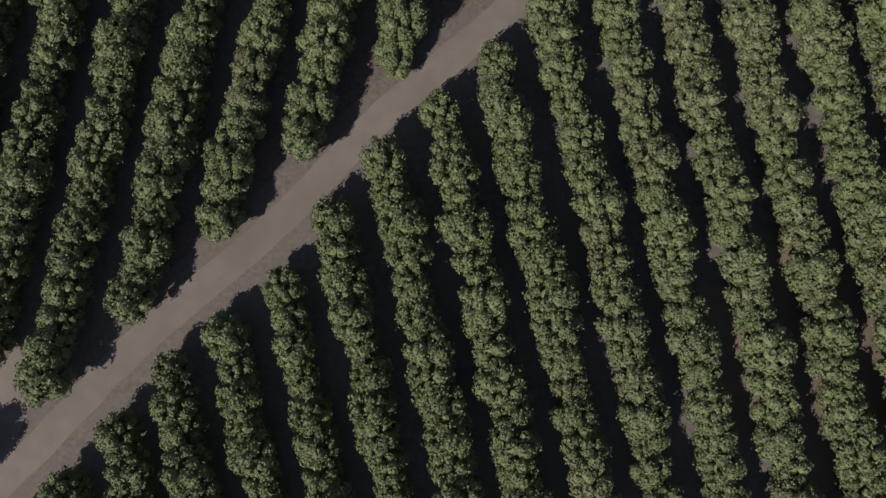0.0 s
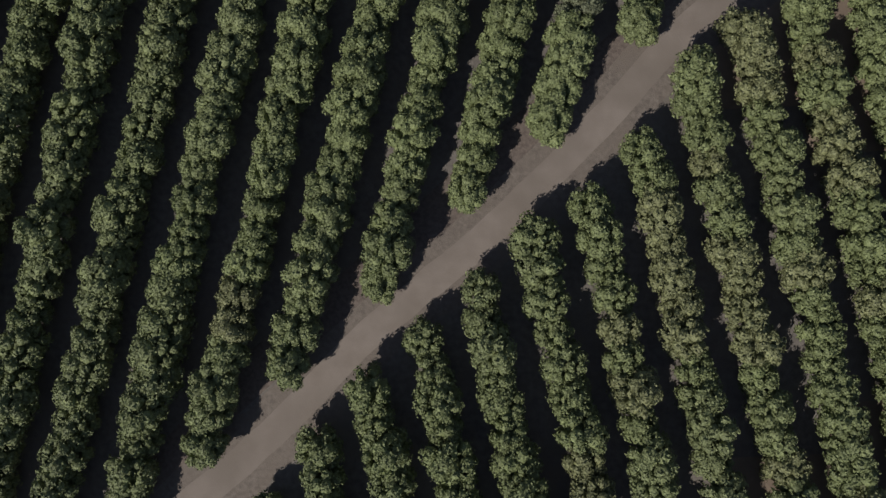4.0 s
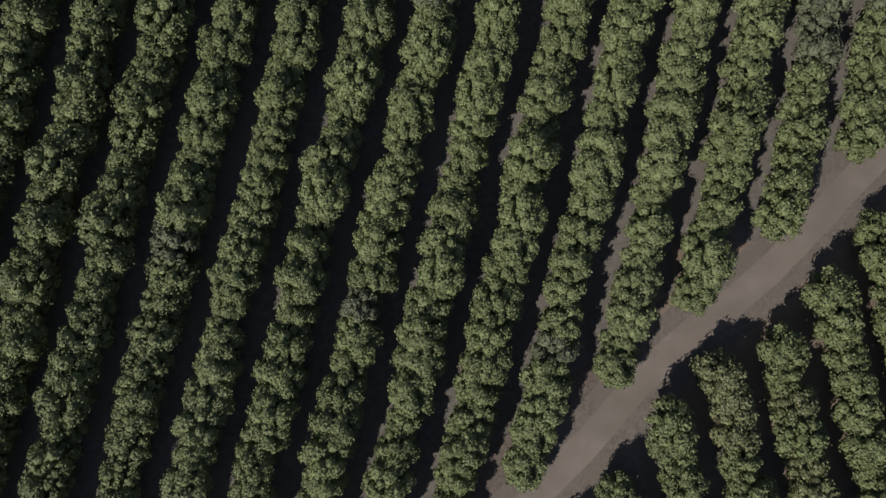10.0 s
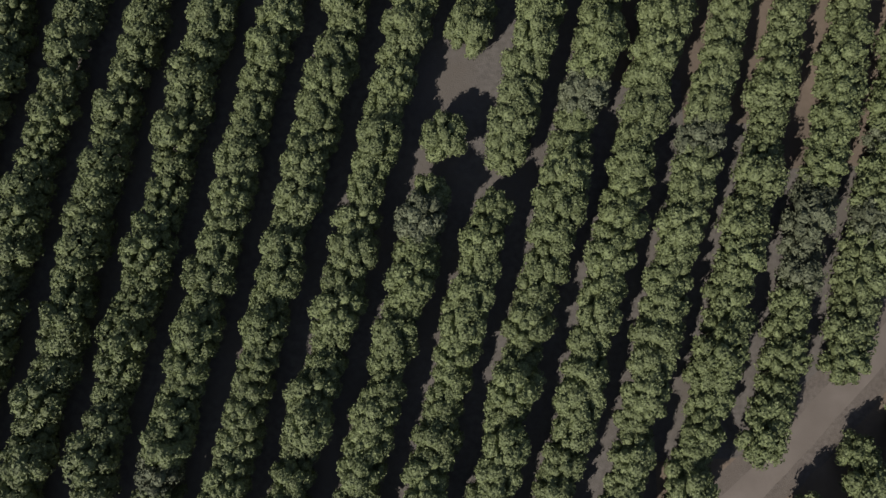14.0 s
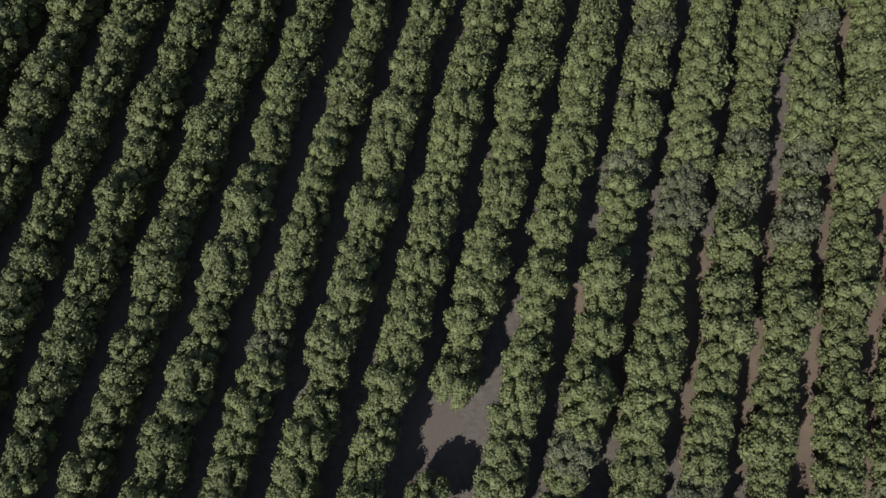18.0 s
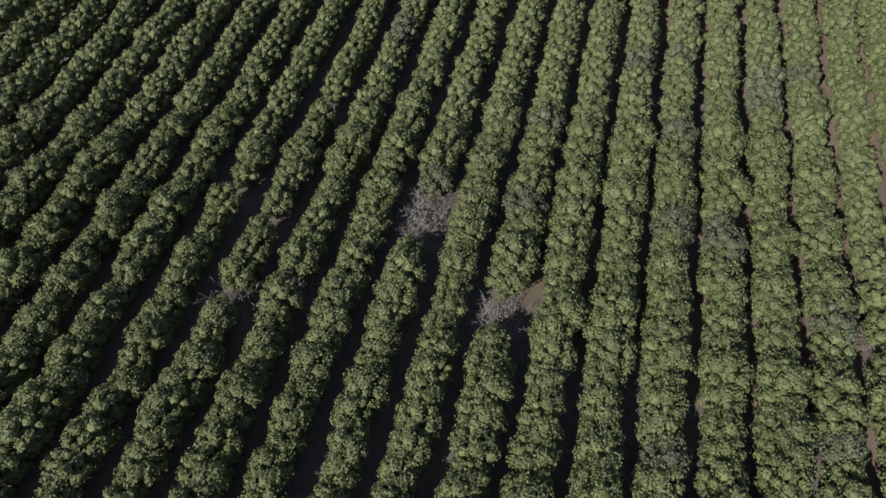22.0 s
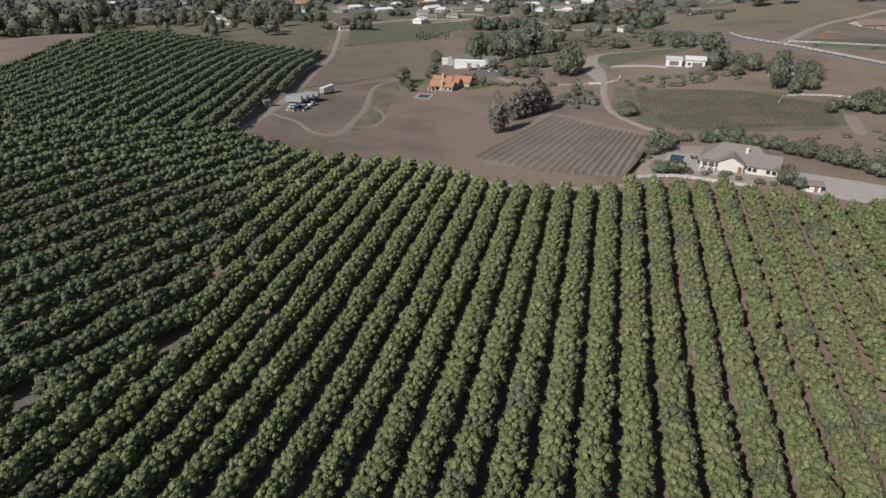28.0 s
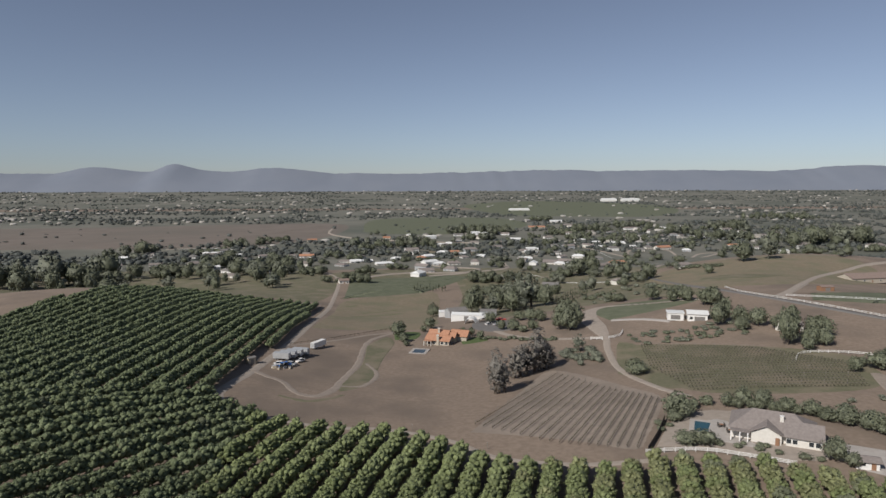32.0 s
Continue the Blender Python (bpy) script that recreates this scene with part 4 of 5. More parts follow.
for x, y, h, w in ((107, 375, 3, 4.5), (112, 377, 3, 5), (103, 371, 2.5, 3), (105, 342, 1.4, 2.4), (109.5, 339.5, 1.6, 2.6), (113.5, 337, 1.3, 2.2), (118.5, 333.5, 1.6, 3.4), (121.5, 332, 1.2, 2.4), (101, 344, 1.5, 2.6), (107.5, 343.5, 1.2, 1.6), (111, 341.5, 1.5, 2), (112.3, 341, 1.5, 2), (91, 362, 1.6, 3), (93.5, 360, 1.2, 2.4), (90, 357, 1.4, 2.6), (96, 351, 1.0, 1.6), (98, 369, 2, 3)):
    tree("shrub", x, y, h, w, "garden shrubs")

for k in range(9):
    f = k / 8
    tree("oak", 117 + 24 * f + tree_rng.uniform(-0.8, 0.8), 373 - 13 * f + tree_rng.uniform(-1, 1), tree_rng.uniform(2.8, 4.6), tree_rng.uniform(3.5, 5.5), "trees round the ranch house")
for k in range(8):
    f = k / 7
    tree("oak", 140 + 22 * f, 357 - 24 * f + tree_rng.uniform(-1, 1), tree_rng.uniform(3.2, 5.2), tree_rng.uniform(4, 6), "trees round the ranch house")


def garden_chair(x, y, turn):
    t = thing("garden_chair", pose(x, y, gz(x, y) + 0.18, 0, 0, turn), "dark metal garden chair on the pale terrace", "chair", "terrace furniture")
    part("seat", box_mesh("seat", DARK_WOOD, (0, 0, 0.42, 0.55, 0.55, 0.06)), t)
    part("backrest", box_mesh("backrest", DARK_WOOD, (0, 0.27, 0.48, 0.55, 0.06, 0.5)), t)
    for lx in (-0.23, 0.23):
        for ly in (-0.23, 0.23):
            part("leg", box_mesh("leg", DARK_WOOD, (lx, ly, 0, 0.05, 0.05, 0.42)), t)


def garden_table(x, y, r, label):
    t = thing("garden_table", pose(x, y, gz(x, y) + 0.18), label, "table", "terrace furniture")
    bm = bmesh.new()
    bmesh.ops.create_cone(bm, cap_ends=True, segments=16, radius1=r, radius2=r, depth=0.05, matrix=Matrix.Translation((0, 0, 0.73)))
    me = bpy.data.meshes.new("tabletop")
    bm.to_mesh(me), bm.free()
    me.materials.append(WOOD)
    part("tabletop", me, t)
    part("pedestal", box_mesh("pedestal", DARK_WOOD, (0, 0, 0, 0.5, 0.5, 0.06), (0, 0, 0.06, 0.12, 0.12, 0.65)), t)


for x, y in ((107.5, 356.5), (108, 352)):
    garden_table(x, y, 0.6, "round wooden garden table on the pale terrace")
    for k in range(4):
        garden_chair(x + 0.95 * math.cos(k * 1.571 + 0.4), y + 0.95 * math.sin(k * 1.571 + 0.4), k * 90 - 67)

# ---- vineyard beside the house ----
vine_v, vine_t = crown(91, 0.80, 0.14, 3, 20, 0.15)
vine_me = mesh("vine", vine_v.tolist(), vine_t.tolist(), [VINE])
post_me = box_mesh("post", POST, (0, 0, -0.2, 0.12, 0.12, 2.0))


def vineyard_row(a, b, group, spacing, with_posts=True):
    """Trellis row: end and line posts, a wire and a low hedge of vines."""
    a, b = Vector(a), Vector(b)
    n = max(2, int((b - a).length / spacing))
    o = Vector((*a, gz(*a)))
    t = thing("vine_row", Matrix.Translation(o), "sparse grapevine row on wooden posts over bare soil", "vine row", group)
    V, T, k = [], [], 0
    for j in range(n + 1):
        p = a.lerp(b, j / n)
        q = Vector((*p, gz(*p))) - o
        if with_posts and j % 6 == 0:
            part("post", post_me, t, m=Matrix.Translation(q))
        turn, s = tree_rng.uniform(0, 6.28), tree_rng.uniform(0.75, 1.15)
        r = np.array(Matrix.Rotation(turn, 3, "Z"))
        d = (b - a).normalized()
        v = (vine_v * (1, 1, s)) @ r.T
        v[:, :2] += np.outer((v[:, 0] * d.x + v[:, 1] * d.y) * 1.9, (d.x, d.y))
        V.append(v + q + (0, 0, 0.35)), T.append(vine_t + k)
        k += len(v)
    part("vines", mesh("vines", np.concatenate(V).tolist(), np.concatenate(T).tolist(), [VINE]), t)
    for k2 in range(0, n, 6):
        p, q = a.lerp(b, k2 / n), a.lerp(b, min(n, k2 + 6) / n)
        p, q = Vector((*p, gz(*p) + 1.5)) - o, Vector((*q, gz(*q) + 1.5)) - o
        part("wire", box_mesh("wire", POST, ((q - p).length / 2, 0, 0, (q - p).length, 0.05, 0.05)), t, m=Matrix.Translation(p) @ (q - p).to_track_quat("X", "Z").to_matrix().to_4x4())


for k in range(18):
    f = k / 17
    bulge = 1 - abs(2 * f - 1)
    vineyard_row((37 + 42 * f, 374 - 28 * f - 6 * bulge), (76 + 24 * f, 433 - 47 * f - 1.5 * bulge * 4), "small vineyard", 1.3)


# ---- villa with the orange roof ----
villa = thing("villa", pose(32, 510, gz(32, 510), 0, 0, -22), "cream villa with stepped orange clay tile roofs", "house")
for bx, by, turn, L, wide, h, rise in ((-2.8, 3.2, 0, 10.5, 7.6, 3.4, 2.7), (0.8, -2.6, 0, 9.0, 6.6, 2.5, 2.2), (7.0, 8.4, 0, 9.0, 7.4, 3.0, 2.6), (-5.2, -2.0, 0, 4.8, 6.4, 2.7, 2.0), (2.6, 3.2, 0, 7.4, 6.6, 3.0, 2.4)):
    part("wall", gable_walls("wall", TAN, L, wide, h, rise, 0), villa, m=pose(bx, by, 0, 0, 0, turn))
    roof = part("roof", roof_mesh("roof", ROOF_ORANGE, L, wide, h, rise), villa, "orange clay tile roof", pose(bx, by, 0, 0, 0, turn))
    part("ridge_tiles", box_mesh("ridge_tiles", ROOF_ORANGE, *[(-L / 2 + 0.3 + 0.6 * k, 0, h + rise + 0.16, 0.5, 0.34, 0.14) for k in range(int(L / 0.6))]), roof)
for cx, cy, top in ((-2.6, 1.4, 7.4), (-0.6, -6.1, 5.6)):
    c = part("chimney", box_mesh("chimney", TAN, (cx, cy, 0, 1.2, 0.9, top)), villa)
    part("cap", box_mesh("cap", STUCCO, (cx, cy, top, 1.4, 1.1, 0.18)), c)
for wx in (-2.6, 1.6, 4.0):
    window(villa, wx, -5.9, 0.8, 1.3, 1.5)
window(villa, 5.3, -2.6, 0.8, 1.6, 1.4, "x", 1)
part("patio_door", box_mesh("patio_door", GLASS, (-5.6, -5.25, 0.1, 3.6, 0.08, 2.4)), villa, "dark glazed patio doors")
part("porch_roof", box_mesh("porch_roof", ROOF_ORANGE, (-5.7, -6.6, 2.45, 4.4, 2.8, 0.2)), villa)
for px_ in (-7.7, -5.7, -3.8):
    part("porch_post", box_mesh("porch_post", STUCCO, (px_, -7.8, -0.5, 0.3, 0.3, 2.95)), villa)
pool(19.5, 492, -15, 6.0, 7.0, "villa pool behind a pale concrete terrace", DARK_WATER)
for x, y, h, w in ((8, 530, 9, 9), (11, 516, 5, 6), (13, 505, 3, 4), (26, 556, 7, 7), (22, 545, 4, 4), (48, 522, 5, 4), (52, 512, 5, 4.5), (44, 530, 4, 4), (30, 645, 10, 10), (72, 527, 7, 8), (82, 521, 6, 7), (76, 520, 4, 6), (63, 560, 7, 8), (66, 532, 6, 6)):
    tree("oak", x, y, h, w, "trees round the villa")
for k in range(14):
    tree("shrub", 54 + k * 2.6, 512 - k * 1.4 + tree_rng.uniform(-2, 2), tree_rng.uniform(1, 2), tree_rng.uniform(2.5, 4), "hedge by the villa drive")


def shed(x, y, turn, L, W, h, mat, roof, label, name="shed", rise=0.5, z=None):
    t = thing(name, pose(x, y, gz(x, y) if z is None else z, 0, 0, turn), label, "shed")
    part("wall", gable_walls("wall", mat, L, W, h, rise, 0), t)
    part("roof", roof_mesh("roof", roof, L, W, h, rise, 0, 0.2, 0.1), t)
    part("door", box_mesh("door", ROOF_DARK, (0, -W / 2 - 0.03, 0, min(3.0, L * 0.4), 0.08, h * 0.85)), t)
    return t


shed(51, 590, -12, 20, 9, 4.0, WHITE, ROOF_WHITE, "long white metal barn with a low roof", "barn", 1.0)
shed(46, 625, 20, 14, 10, 5.0, STEEL, ROOF_DARK, "grey two-storey house with a dark roof", "grey_house", 2.0)
shed(40, 640, 0, 12, 7, 4.0, WHITE, ROOF_WHITE, "white building with a pale flat roof", "white_building", 0.6)
shed(66, 600, -10, 11, 8, 4.0, STEEL, ROOF_DARK, "grey metal barn behind the villa", "metal_barn", 1.0)


def arched_shelter(x, y, turn, L, W, h, label):
    """A white fabric shelter: an arched skin with a thickness over hoops."""
    t = thing("shelter", pose(x, y, gz(x, y), 0, 0, turn), label, "shelter")
    n = 12
    V, F = [], []
    for r in (1.0, 0.97):
        for k in range(n + 1):
            a = math.pi * k / n
            for yy in (-L / 2, L / 2):
                V.append((math.cos(a) * W / 2 * r, yy, math.sin(a) * h * r))
    m = 2 * (n + 1)
    for k in range(n):
        F += [(2 * k, 2 * k + 1, 2 * k + 3, 2 * k + 2), (m + 2 * k, m + 2 * k + 2, m + 2 * k + 3, m + 2 * k + 1), (2 * k, 2 * k + 2, m + 2 * k + 2, m + 2 * k), (2 * k + 1, m + 2 * k + 1, m + 2 * k + 3, 2 * k + 3)]
    part("cover", mesh("cover", V, F, [WHITE]), t)
    for yy in (-L / 2 + 0.3, 0, L / 2 - 0.3):
        hv, hf = [], []
        for k in range(n):
            a, b = math.pi * k / n, math.pi * (k + 1) / n
            p, q = Vector((math.cos(a) * W * 0.475, yy, math.sin(a) * h * 0.95)), Vector((math.cos(b) * W * 0.475, yy, math.sin(b) * h * 0.95))
            bv, bf = boxes((p.x * 0.5 + q.x * 0.5, yy, (p.z + q.z) / 2, (q - p).length * 1.1, 0.08, 0.08))
            hf += [tuple(i + len(hv) for i in f) for f in bf]
            hv += bv
        part("hoop", mesh("hoop", hv, hf, [STEEL]), t)


arched_shelter(52, 570, -15, 8, 7, 3.6, "white arched fabric shelter with an open front")
arched_shelter(60, 568, -15, 8, 7, 3.6, "white arched fabric shelter with an open front")


def wheel(parent, x, y, r):
    n = 12
    V, F = [], []
    for yy in (-0.12, 0.12):
        V += [(math.cos(2 * math.pi * k / n) * r, yy, math.sin(2 * math.pi * k / n) * r) for k in range(n)]
    F = [(k, (k + 1) % n, n + (k + 1) % n, n + k) for k in range(n)] + [tuple(range(n - 1, -1, -1)), tuple(range(n, 2 * n))]
    w_ = part("wheel", mesh("tyre", V, F, [RUBBER]), parent, m=Matrix.Translation((x, y, r)))
    part("rim", box_mesh("rim", STEEL, (0, 0, -r * 0.35, r * 0.7, 0.27, r * 0.7)), w_)


def vehicle(x, y, turn, mat, label, L=4.8, W=1.9, pickup=False, name="car"):
    t = thing(name, pose(x, y, gz(x, y) + 0.02, 0, 0, turn), label, "car")
    bm = bmesh.new()
    bmesh.ops.create_cube(bm, size=1, matrix=Matrix.Translation((0, 0, 0.72)) @ Matrix.Diagonal((L, W, 0.65, 1)))
    bmesh.ops.bevel(bm, geom=bm.edges[:], offset=0.12, segments=2, affect="EDGES")
    me = bpy.data.meshes.new("body")
    bm.to_mesh(me), bm.free()
    me.materials.append(mat)
    part("body", me, t)
    c0, c1 = (-0.2, 1.1) if pickup else (-1.6, 1.0)
    V = [(c0 - 0.2, -W * 0.46, 1.0), (c1 + 0.5, -W * 0.46, 1.0), (c1 + 0.5, W * 0.46, 1.0), (c0 - 0.2, W * 0.46, 1.0), (c0 + 0.1, -W * 0.38, 1.62), (c1 - 0.2, -W * 0.38, 1.62), (c1 - 0.2, W * 0.38, 1.62), (c0 + 0.1, W * 0.38, 1.62)]
    part("windows", mesh("windows", V, [(0, 1, 5, 4), (1, 2, 6, 5), (2, 3, 7, 6), (3, 0, 4, 7), (4, 5, 6, 7)], [GLASS]), t, "dark tinted glass")
    part("top", box_mesh("top", mat, ((c0 + c1) / 2 - 0.05, 0, 1.6, c1 - c0 - 0.2, W * 0.78, 0.06)), t)
    for wx in (-L * 0.31, L * 0.31):
        for wy in (-W * 0.46, W * 0.46):
            wheel(t, wx, wy, 0.36)
    for wy in (-W * 0.35, W * 0.35):
        part("headlight", box_mesh("headlight", WHITE, (L / 2, wy, 0.75, 0.06, 0.3, 0.16)), t)
        part("tail_light", box_mesh("tail_light", RED, (-L / 2, wy, 0.75, 0.06, 0.25, 0.18)), t)


def trailer(x, y, turn, L, mat, label, name="trailer"):
    """A box trailer: ribbed body, chassis, doors and wheels."""
    t = thing(name, pose(x, y, gz(x, y), 0, 0, turn), label, "trailer")
    b = part("body", box_mesh("body", mat, (0, 0, 1.0, L, 2.5, 2.6)), t)
    n = int(L / 0.6)
    part("rib", box_mesh("rib", mat, *[(-L / 2 + L * (k + 0.5) / n, s * 1.27, 1.05, 0.12, 0.06, 2.5) for k in range(n) for s in (-1, 1)]), b)
    part("door", box_mesh("door", STEEL, (-L / 2 - 0.03, -0.62, 1.1, 0.06, 1.18, 2.4)), t)
    part("door", box_mesh("door", STEEL, (-L / 2 - 0.03, 0.62, 1.1, 0.06, 1.18, 2.4)), t)
    part("chassis", box_mesh("chassis", RUBBER, (0, 0, 0.7, L * 0.95, 0.9, 0.3)), t)
    for wx in (-L * 0.36, -L * 0.22, L * 0.36):
        for wy in (-1.05, 1.05):
            wheel(t, wx, wy, 0.48)


for k in range(4):
    trailer(-41.5 + 2.0 * k, 459 + 4.2 * k, -14, 7.5, STEEL, "grey box trailer parked in a row by the field", "trailer")
trailer(-30.5, 491, 62, 9.5, WHITE, "white box trailer parked by the field")
shed(-52, 447, 40, 3.4, 2.6, 2.5, HAY, ROOF_DARK, "small tan shed at the orchard edge", "field_shed", 0.5)
vehicle(-33.5, 459, 60, WHITE, "white pickup parked beside the trailers", pickup=True, name="pickup")
vehicle(-40.5, 450, 10, WHITE, "white van among stored equipment", L=5.2)
vehicle(-36, 452, -30, STEEL, "grey car among stored equipment")
vehicle(61, 553, 40, WHITE, "white car on the gravel court", )
vehicle(65, 548, 40, STEEL, "silver pickup on the gravel court", pickup=True, name="pickup")
vehicle(70, 566, 0, RED, "red truck beside the white shelters", L=6.5, W=2.3, name="truck")
vehicle(126, 340, -60, RED, "red car beside the ranch house")


def tractor(x, y, turn, mat, label):
    t = thing("tractor", pose(x, y, gz(x, y), 0, 0, turn), label, "tractor")
    part("hood", box_mesh("hood", mat, (0.9, 0, 0.9, 1.8, 0.8, 0.8)), t)
    cab = part("cab", box_mesh("cab", GLASS, (-0.6, 0, 0.9, 1.3, 1.2, 1.5)), t, "dark glazed cab")
    part("roof", box_mesh("roof", mat, (-0.6, 0, 2.4, 1.5, 1.4, 0.15)), cab)
    for wx, wy, r in ((-0.8, -0.85, 0.8), (-0.8, 0.85, 0.8), (1.3, -0.7, 0.5), (1.3, 0.7, 0.5)):
        wheel(t, wx, wy, r)


tractor(-36.8, 447.5, 30, BLUE, "blue tractor among stored farm equipment")
tractor(-38.6, 445.5, 100, BLUE, "blue tractor among stored farm equipment")
stack_rng = random.Random(8)
for k in range(12):
    x, y = -42 + stack_rng.uniform(0, 7), 444 + stack_rng.uniform(-3, 6)
    s = stack_rng.uniform(0.8, 1.7)
    c = thing("crate", pose(x, y, gz(x, y), 0, 0, stack_rng.uniform(0, 90)), "stored crate among farm equipment", "crate", "stored equipment")
    mt = (WHITE, HAY, STEEL, BLUE)[k % 4]
    part("body", box_mesh("body", mt, (0, 0, 0, s, s * 0.8, s * 0.7)), c)
    part("lid", box_mesh("lid", STEEL, (0, 0, s * 0.7, s * 1.05, s * 0.85, 0.06)), c)

# ---- groves, shrubs and the white house on the knoll ----
for x, y, h, w in ((48, 411, 17.5, 5.5), (49.5, 411.5, 15, 5), (51.5, 413, 12, 4.5), (58, 433, 12.5, 5.5), (61, 435, 14, 6), (64, 437, 14, 6), (68, 440, 18, 6.5), (70.5, 442, 18, 6.5), (73, 444, 13, 5.5), (75, 445, 10, 5)):
    tree("dry_gum", x, y, h, w * 1.3, "brown grove in the field")
for k in range(26):
    a, r = tree_rng.uniform(0, 6.28), math.sqrt(tree_rng.random())
    tree("grey_shrub", 92 + 9 * r * math.cos(a), 455 + 14 * r * math.sin(a), tree_rng.uniform(1.4, 3.2), tree_rng.uniform(2.5, 5), "shrubs by the drive")
tree("gum", 93, 466, 9, 6)
tree("oak", 104.5, 421, 6, 9.5)
for x, y, h, w in ((99, 510, 13, 11), (103, 514, 15, 10), (95, 515, 11, 9), (101, 530, 14, 11), (90, 545, 7, 8), (86, 552, 7, 9), (80, 556, 6, 8)):
    tree("oak", x, y, h, w, "oaks by the turning place")
for x, y, h, w in ((88, 640, 26, 16), (96, 632, 28, 18), (103, 645, 25, 16), (80, 655, 20, 13), (75, 630, 17, 12), (70, 615, 15, 11), (84, 615, 18, 13), (110, 630, 16, 12), (60, 660, 18, 14), (66, 680, 17, 12)):
    tree("gum" if tree_rng.random() < 0.5 else "oak", x, y, h, w, "tall trees behind the villa")
for x, y, h, w in ((177, 441, 17, 9), (181, 446, 16, 9), (185, 438, 9, 7), (192, 447, 10, 9), (198, 450, 9, 10), (180, 432, 6, 6), (190, 437, 8, 8), (166, 482, 12, 8), (171, 486, 13, 7), (176, 480, 9, 9), (182, 474, 9, 9), (172, 470, 6, 8), (187, 466, 7, 8), (179, 402, 6, 5)):
    tree("oak", x, y, h, w, "trees on the knoll")
for x, y, h, w in ((190, 404, 7, 9), (196, 407, 7, 9), (202, 410, 7, 10), (196, 400, 5, 7), (205, 404, 6, 8), (186, 408, 4, 5)):
    tree("oak", x, y, h, w, "trees by the paddock")
for k in range(60):
    tree("grey_shrub" if k % 2 else "shrub", tree_rng.uniform(121, 172), tree_rng.uniform(462, 486), tree_rng.uniform(0.8, 1.8), tree_rng.uniform(1.6, 4.2), "shrubs on the bank")
for k in range(46):
    tree("grey_shrub", tree_rng.uniform(150, 205), tree_rng.uniform(345, 378), tree_rng.uniform(0.7, 1.6), tree_rng.uniform(1.8, 3.8), "brush behind the house")

modern = thing("modern_house", pose(160, 501, gz(160, 501), 0, 0, -18), "white flat-roofed modern house with dark garage doors", "house")
part("wall", box_mesh("wall", WHITE, (-7, 0, -0.6, 8, 7, 3.8), (3.5, -1, -0.6, 9.5, 9, 4.2)), modern)
part("roof", box_mesh("roof", ROOF_WHITE, (-7, 0, 3.2, 8.8, 7.8, 0.3)), modern)
part("roof", roof_mesh("roof", ROOF_WHITE, 9.5, 9, 3.6, 1.2), modern, m=Matrix.Translation((3.5, -1, 0)))
part("garage_door", box_mesh("garage_door", ROOF_DARK, (-7, -3.54, 0, 4.6, 0.1, 2.3)), modern, "dark garage door")
part("garage_door", box_mesh("garage_door", ROOF_DARK, (4.5, -5.54, 0, 5.0, 0.1, 2.4)), modern, "dark garage door")
window(modern, 0.4, -5.5, 0.9, 1.4, 1.3)
house(190, 462, 10, 9, 7, 3, 1.8, STUCCO, ROOF_GREY, "tan house half hidden by trees on the knoll", windows=2)
fence("ring_fence", [(168, 420), (176, 428), (192, 424), (205, 414)], 1.3, 3.0, WHITE, "white rail fence round a sandy paddock", (0.5, 1.0))
fence("gate_fence", [(112, 482), (118, 484), (122, 492)], 1.5, 2.5, WHITE, "white gate fence by the drive", (0.5, 0.9, 1.3))
fence("gate_fence", [(109, 482), (104, 485)], 1.5, 2.5, WHITE, "white gate fence by the drive", (0.5, 0.9, 1.3))
fence("road_fence", [(222, 590), (218, 560), (228, 518), (246, 468), (270, 415)], 1.4, 4.0, WHITE, "white rail fence along the main road", (0.5, 1.1))
fence("paddock_fence", [(232, 536), (262, 520), (292, 512), (330, 520)], 1.4, 5.0, WHITE, "white rail fence round a green paddock", (0.5, 1.1))
for k in range(20):
    f = k / 19
    q = 1 - abs(2 * f - 1)
    vineyard_row((121 - 6 * f - 5 * q, 462 - 70 * f), (163 + 10 * f + 16 * q, 440 - 54 * f), "hillside vineyard", 1.25, k % 3 == 0)
for k in range(16):
    tree("cypress", 118 + k * 2.2, 640 + (k % 2) * 14 + k * 1.5, tree_rng.uniform(7, 10), 2.0, "cypress line")
house(367, 659, 8, 36, 15, 3.2, 3.2, TAN, ROOF_BROWN, "large pinkish stucco house with a brown tile roof", windows=5)
shed(268, 556, 0, 8, 5, 2.6, WOOD, ROOF_BROWN, "small brown stable beside the paddock", "stable", 0.8)

# ---- small things of the pasture and the field edge ----
for line, wide in (([(-25, 672), (-12, 684), (1, 700)], 4.0), ([(-18, 654), (-6, 664), (6, 677)], 5.0), ([(-41, 704), (-37, 709), (-33, 715)], 6.0), ([(-30, 640), (-20, 648), (-10, 655)], 3.0)):
    ribbon("grass_streak", line, wide, LAWN_DRY, 0.34, "pale green mown streak in the dry pasture", "grass streak", 3.0, 1.2, 4)
for k in range(11):
    tree("cypress", 15 + 3.1 * k, 808 + (k % 3) * 7.0, tree_rng.uniform(8, 11), 2.2, "young cypresses on the pasture edge")
fence("field_fence", [(-44, 491), (-26, 517), (-12, 537.5), (4, 558)], 1.3, 4.0, DARK_WOOD, "dark wooden post fence between field and pasture", (0.9,))
for x, y in ((-48, 396), (-20, 380), (17, 371), (38.5, 353)):
    p = thing("marker_post", pose(x, y, gz(x, y)), "weathered wooden marker post at the orchard edge", "post", "edge posts")
    part("shaft", box_mesh("shaft", POST, (0, 0, -0.3, 0.16, 0.16, 2.3)), p)
    part("cap", box_mesh("cap", STEEL, (0, 0, 2.0, 0.2, 0.2, 0.06)), p)

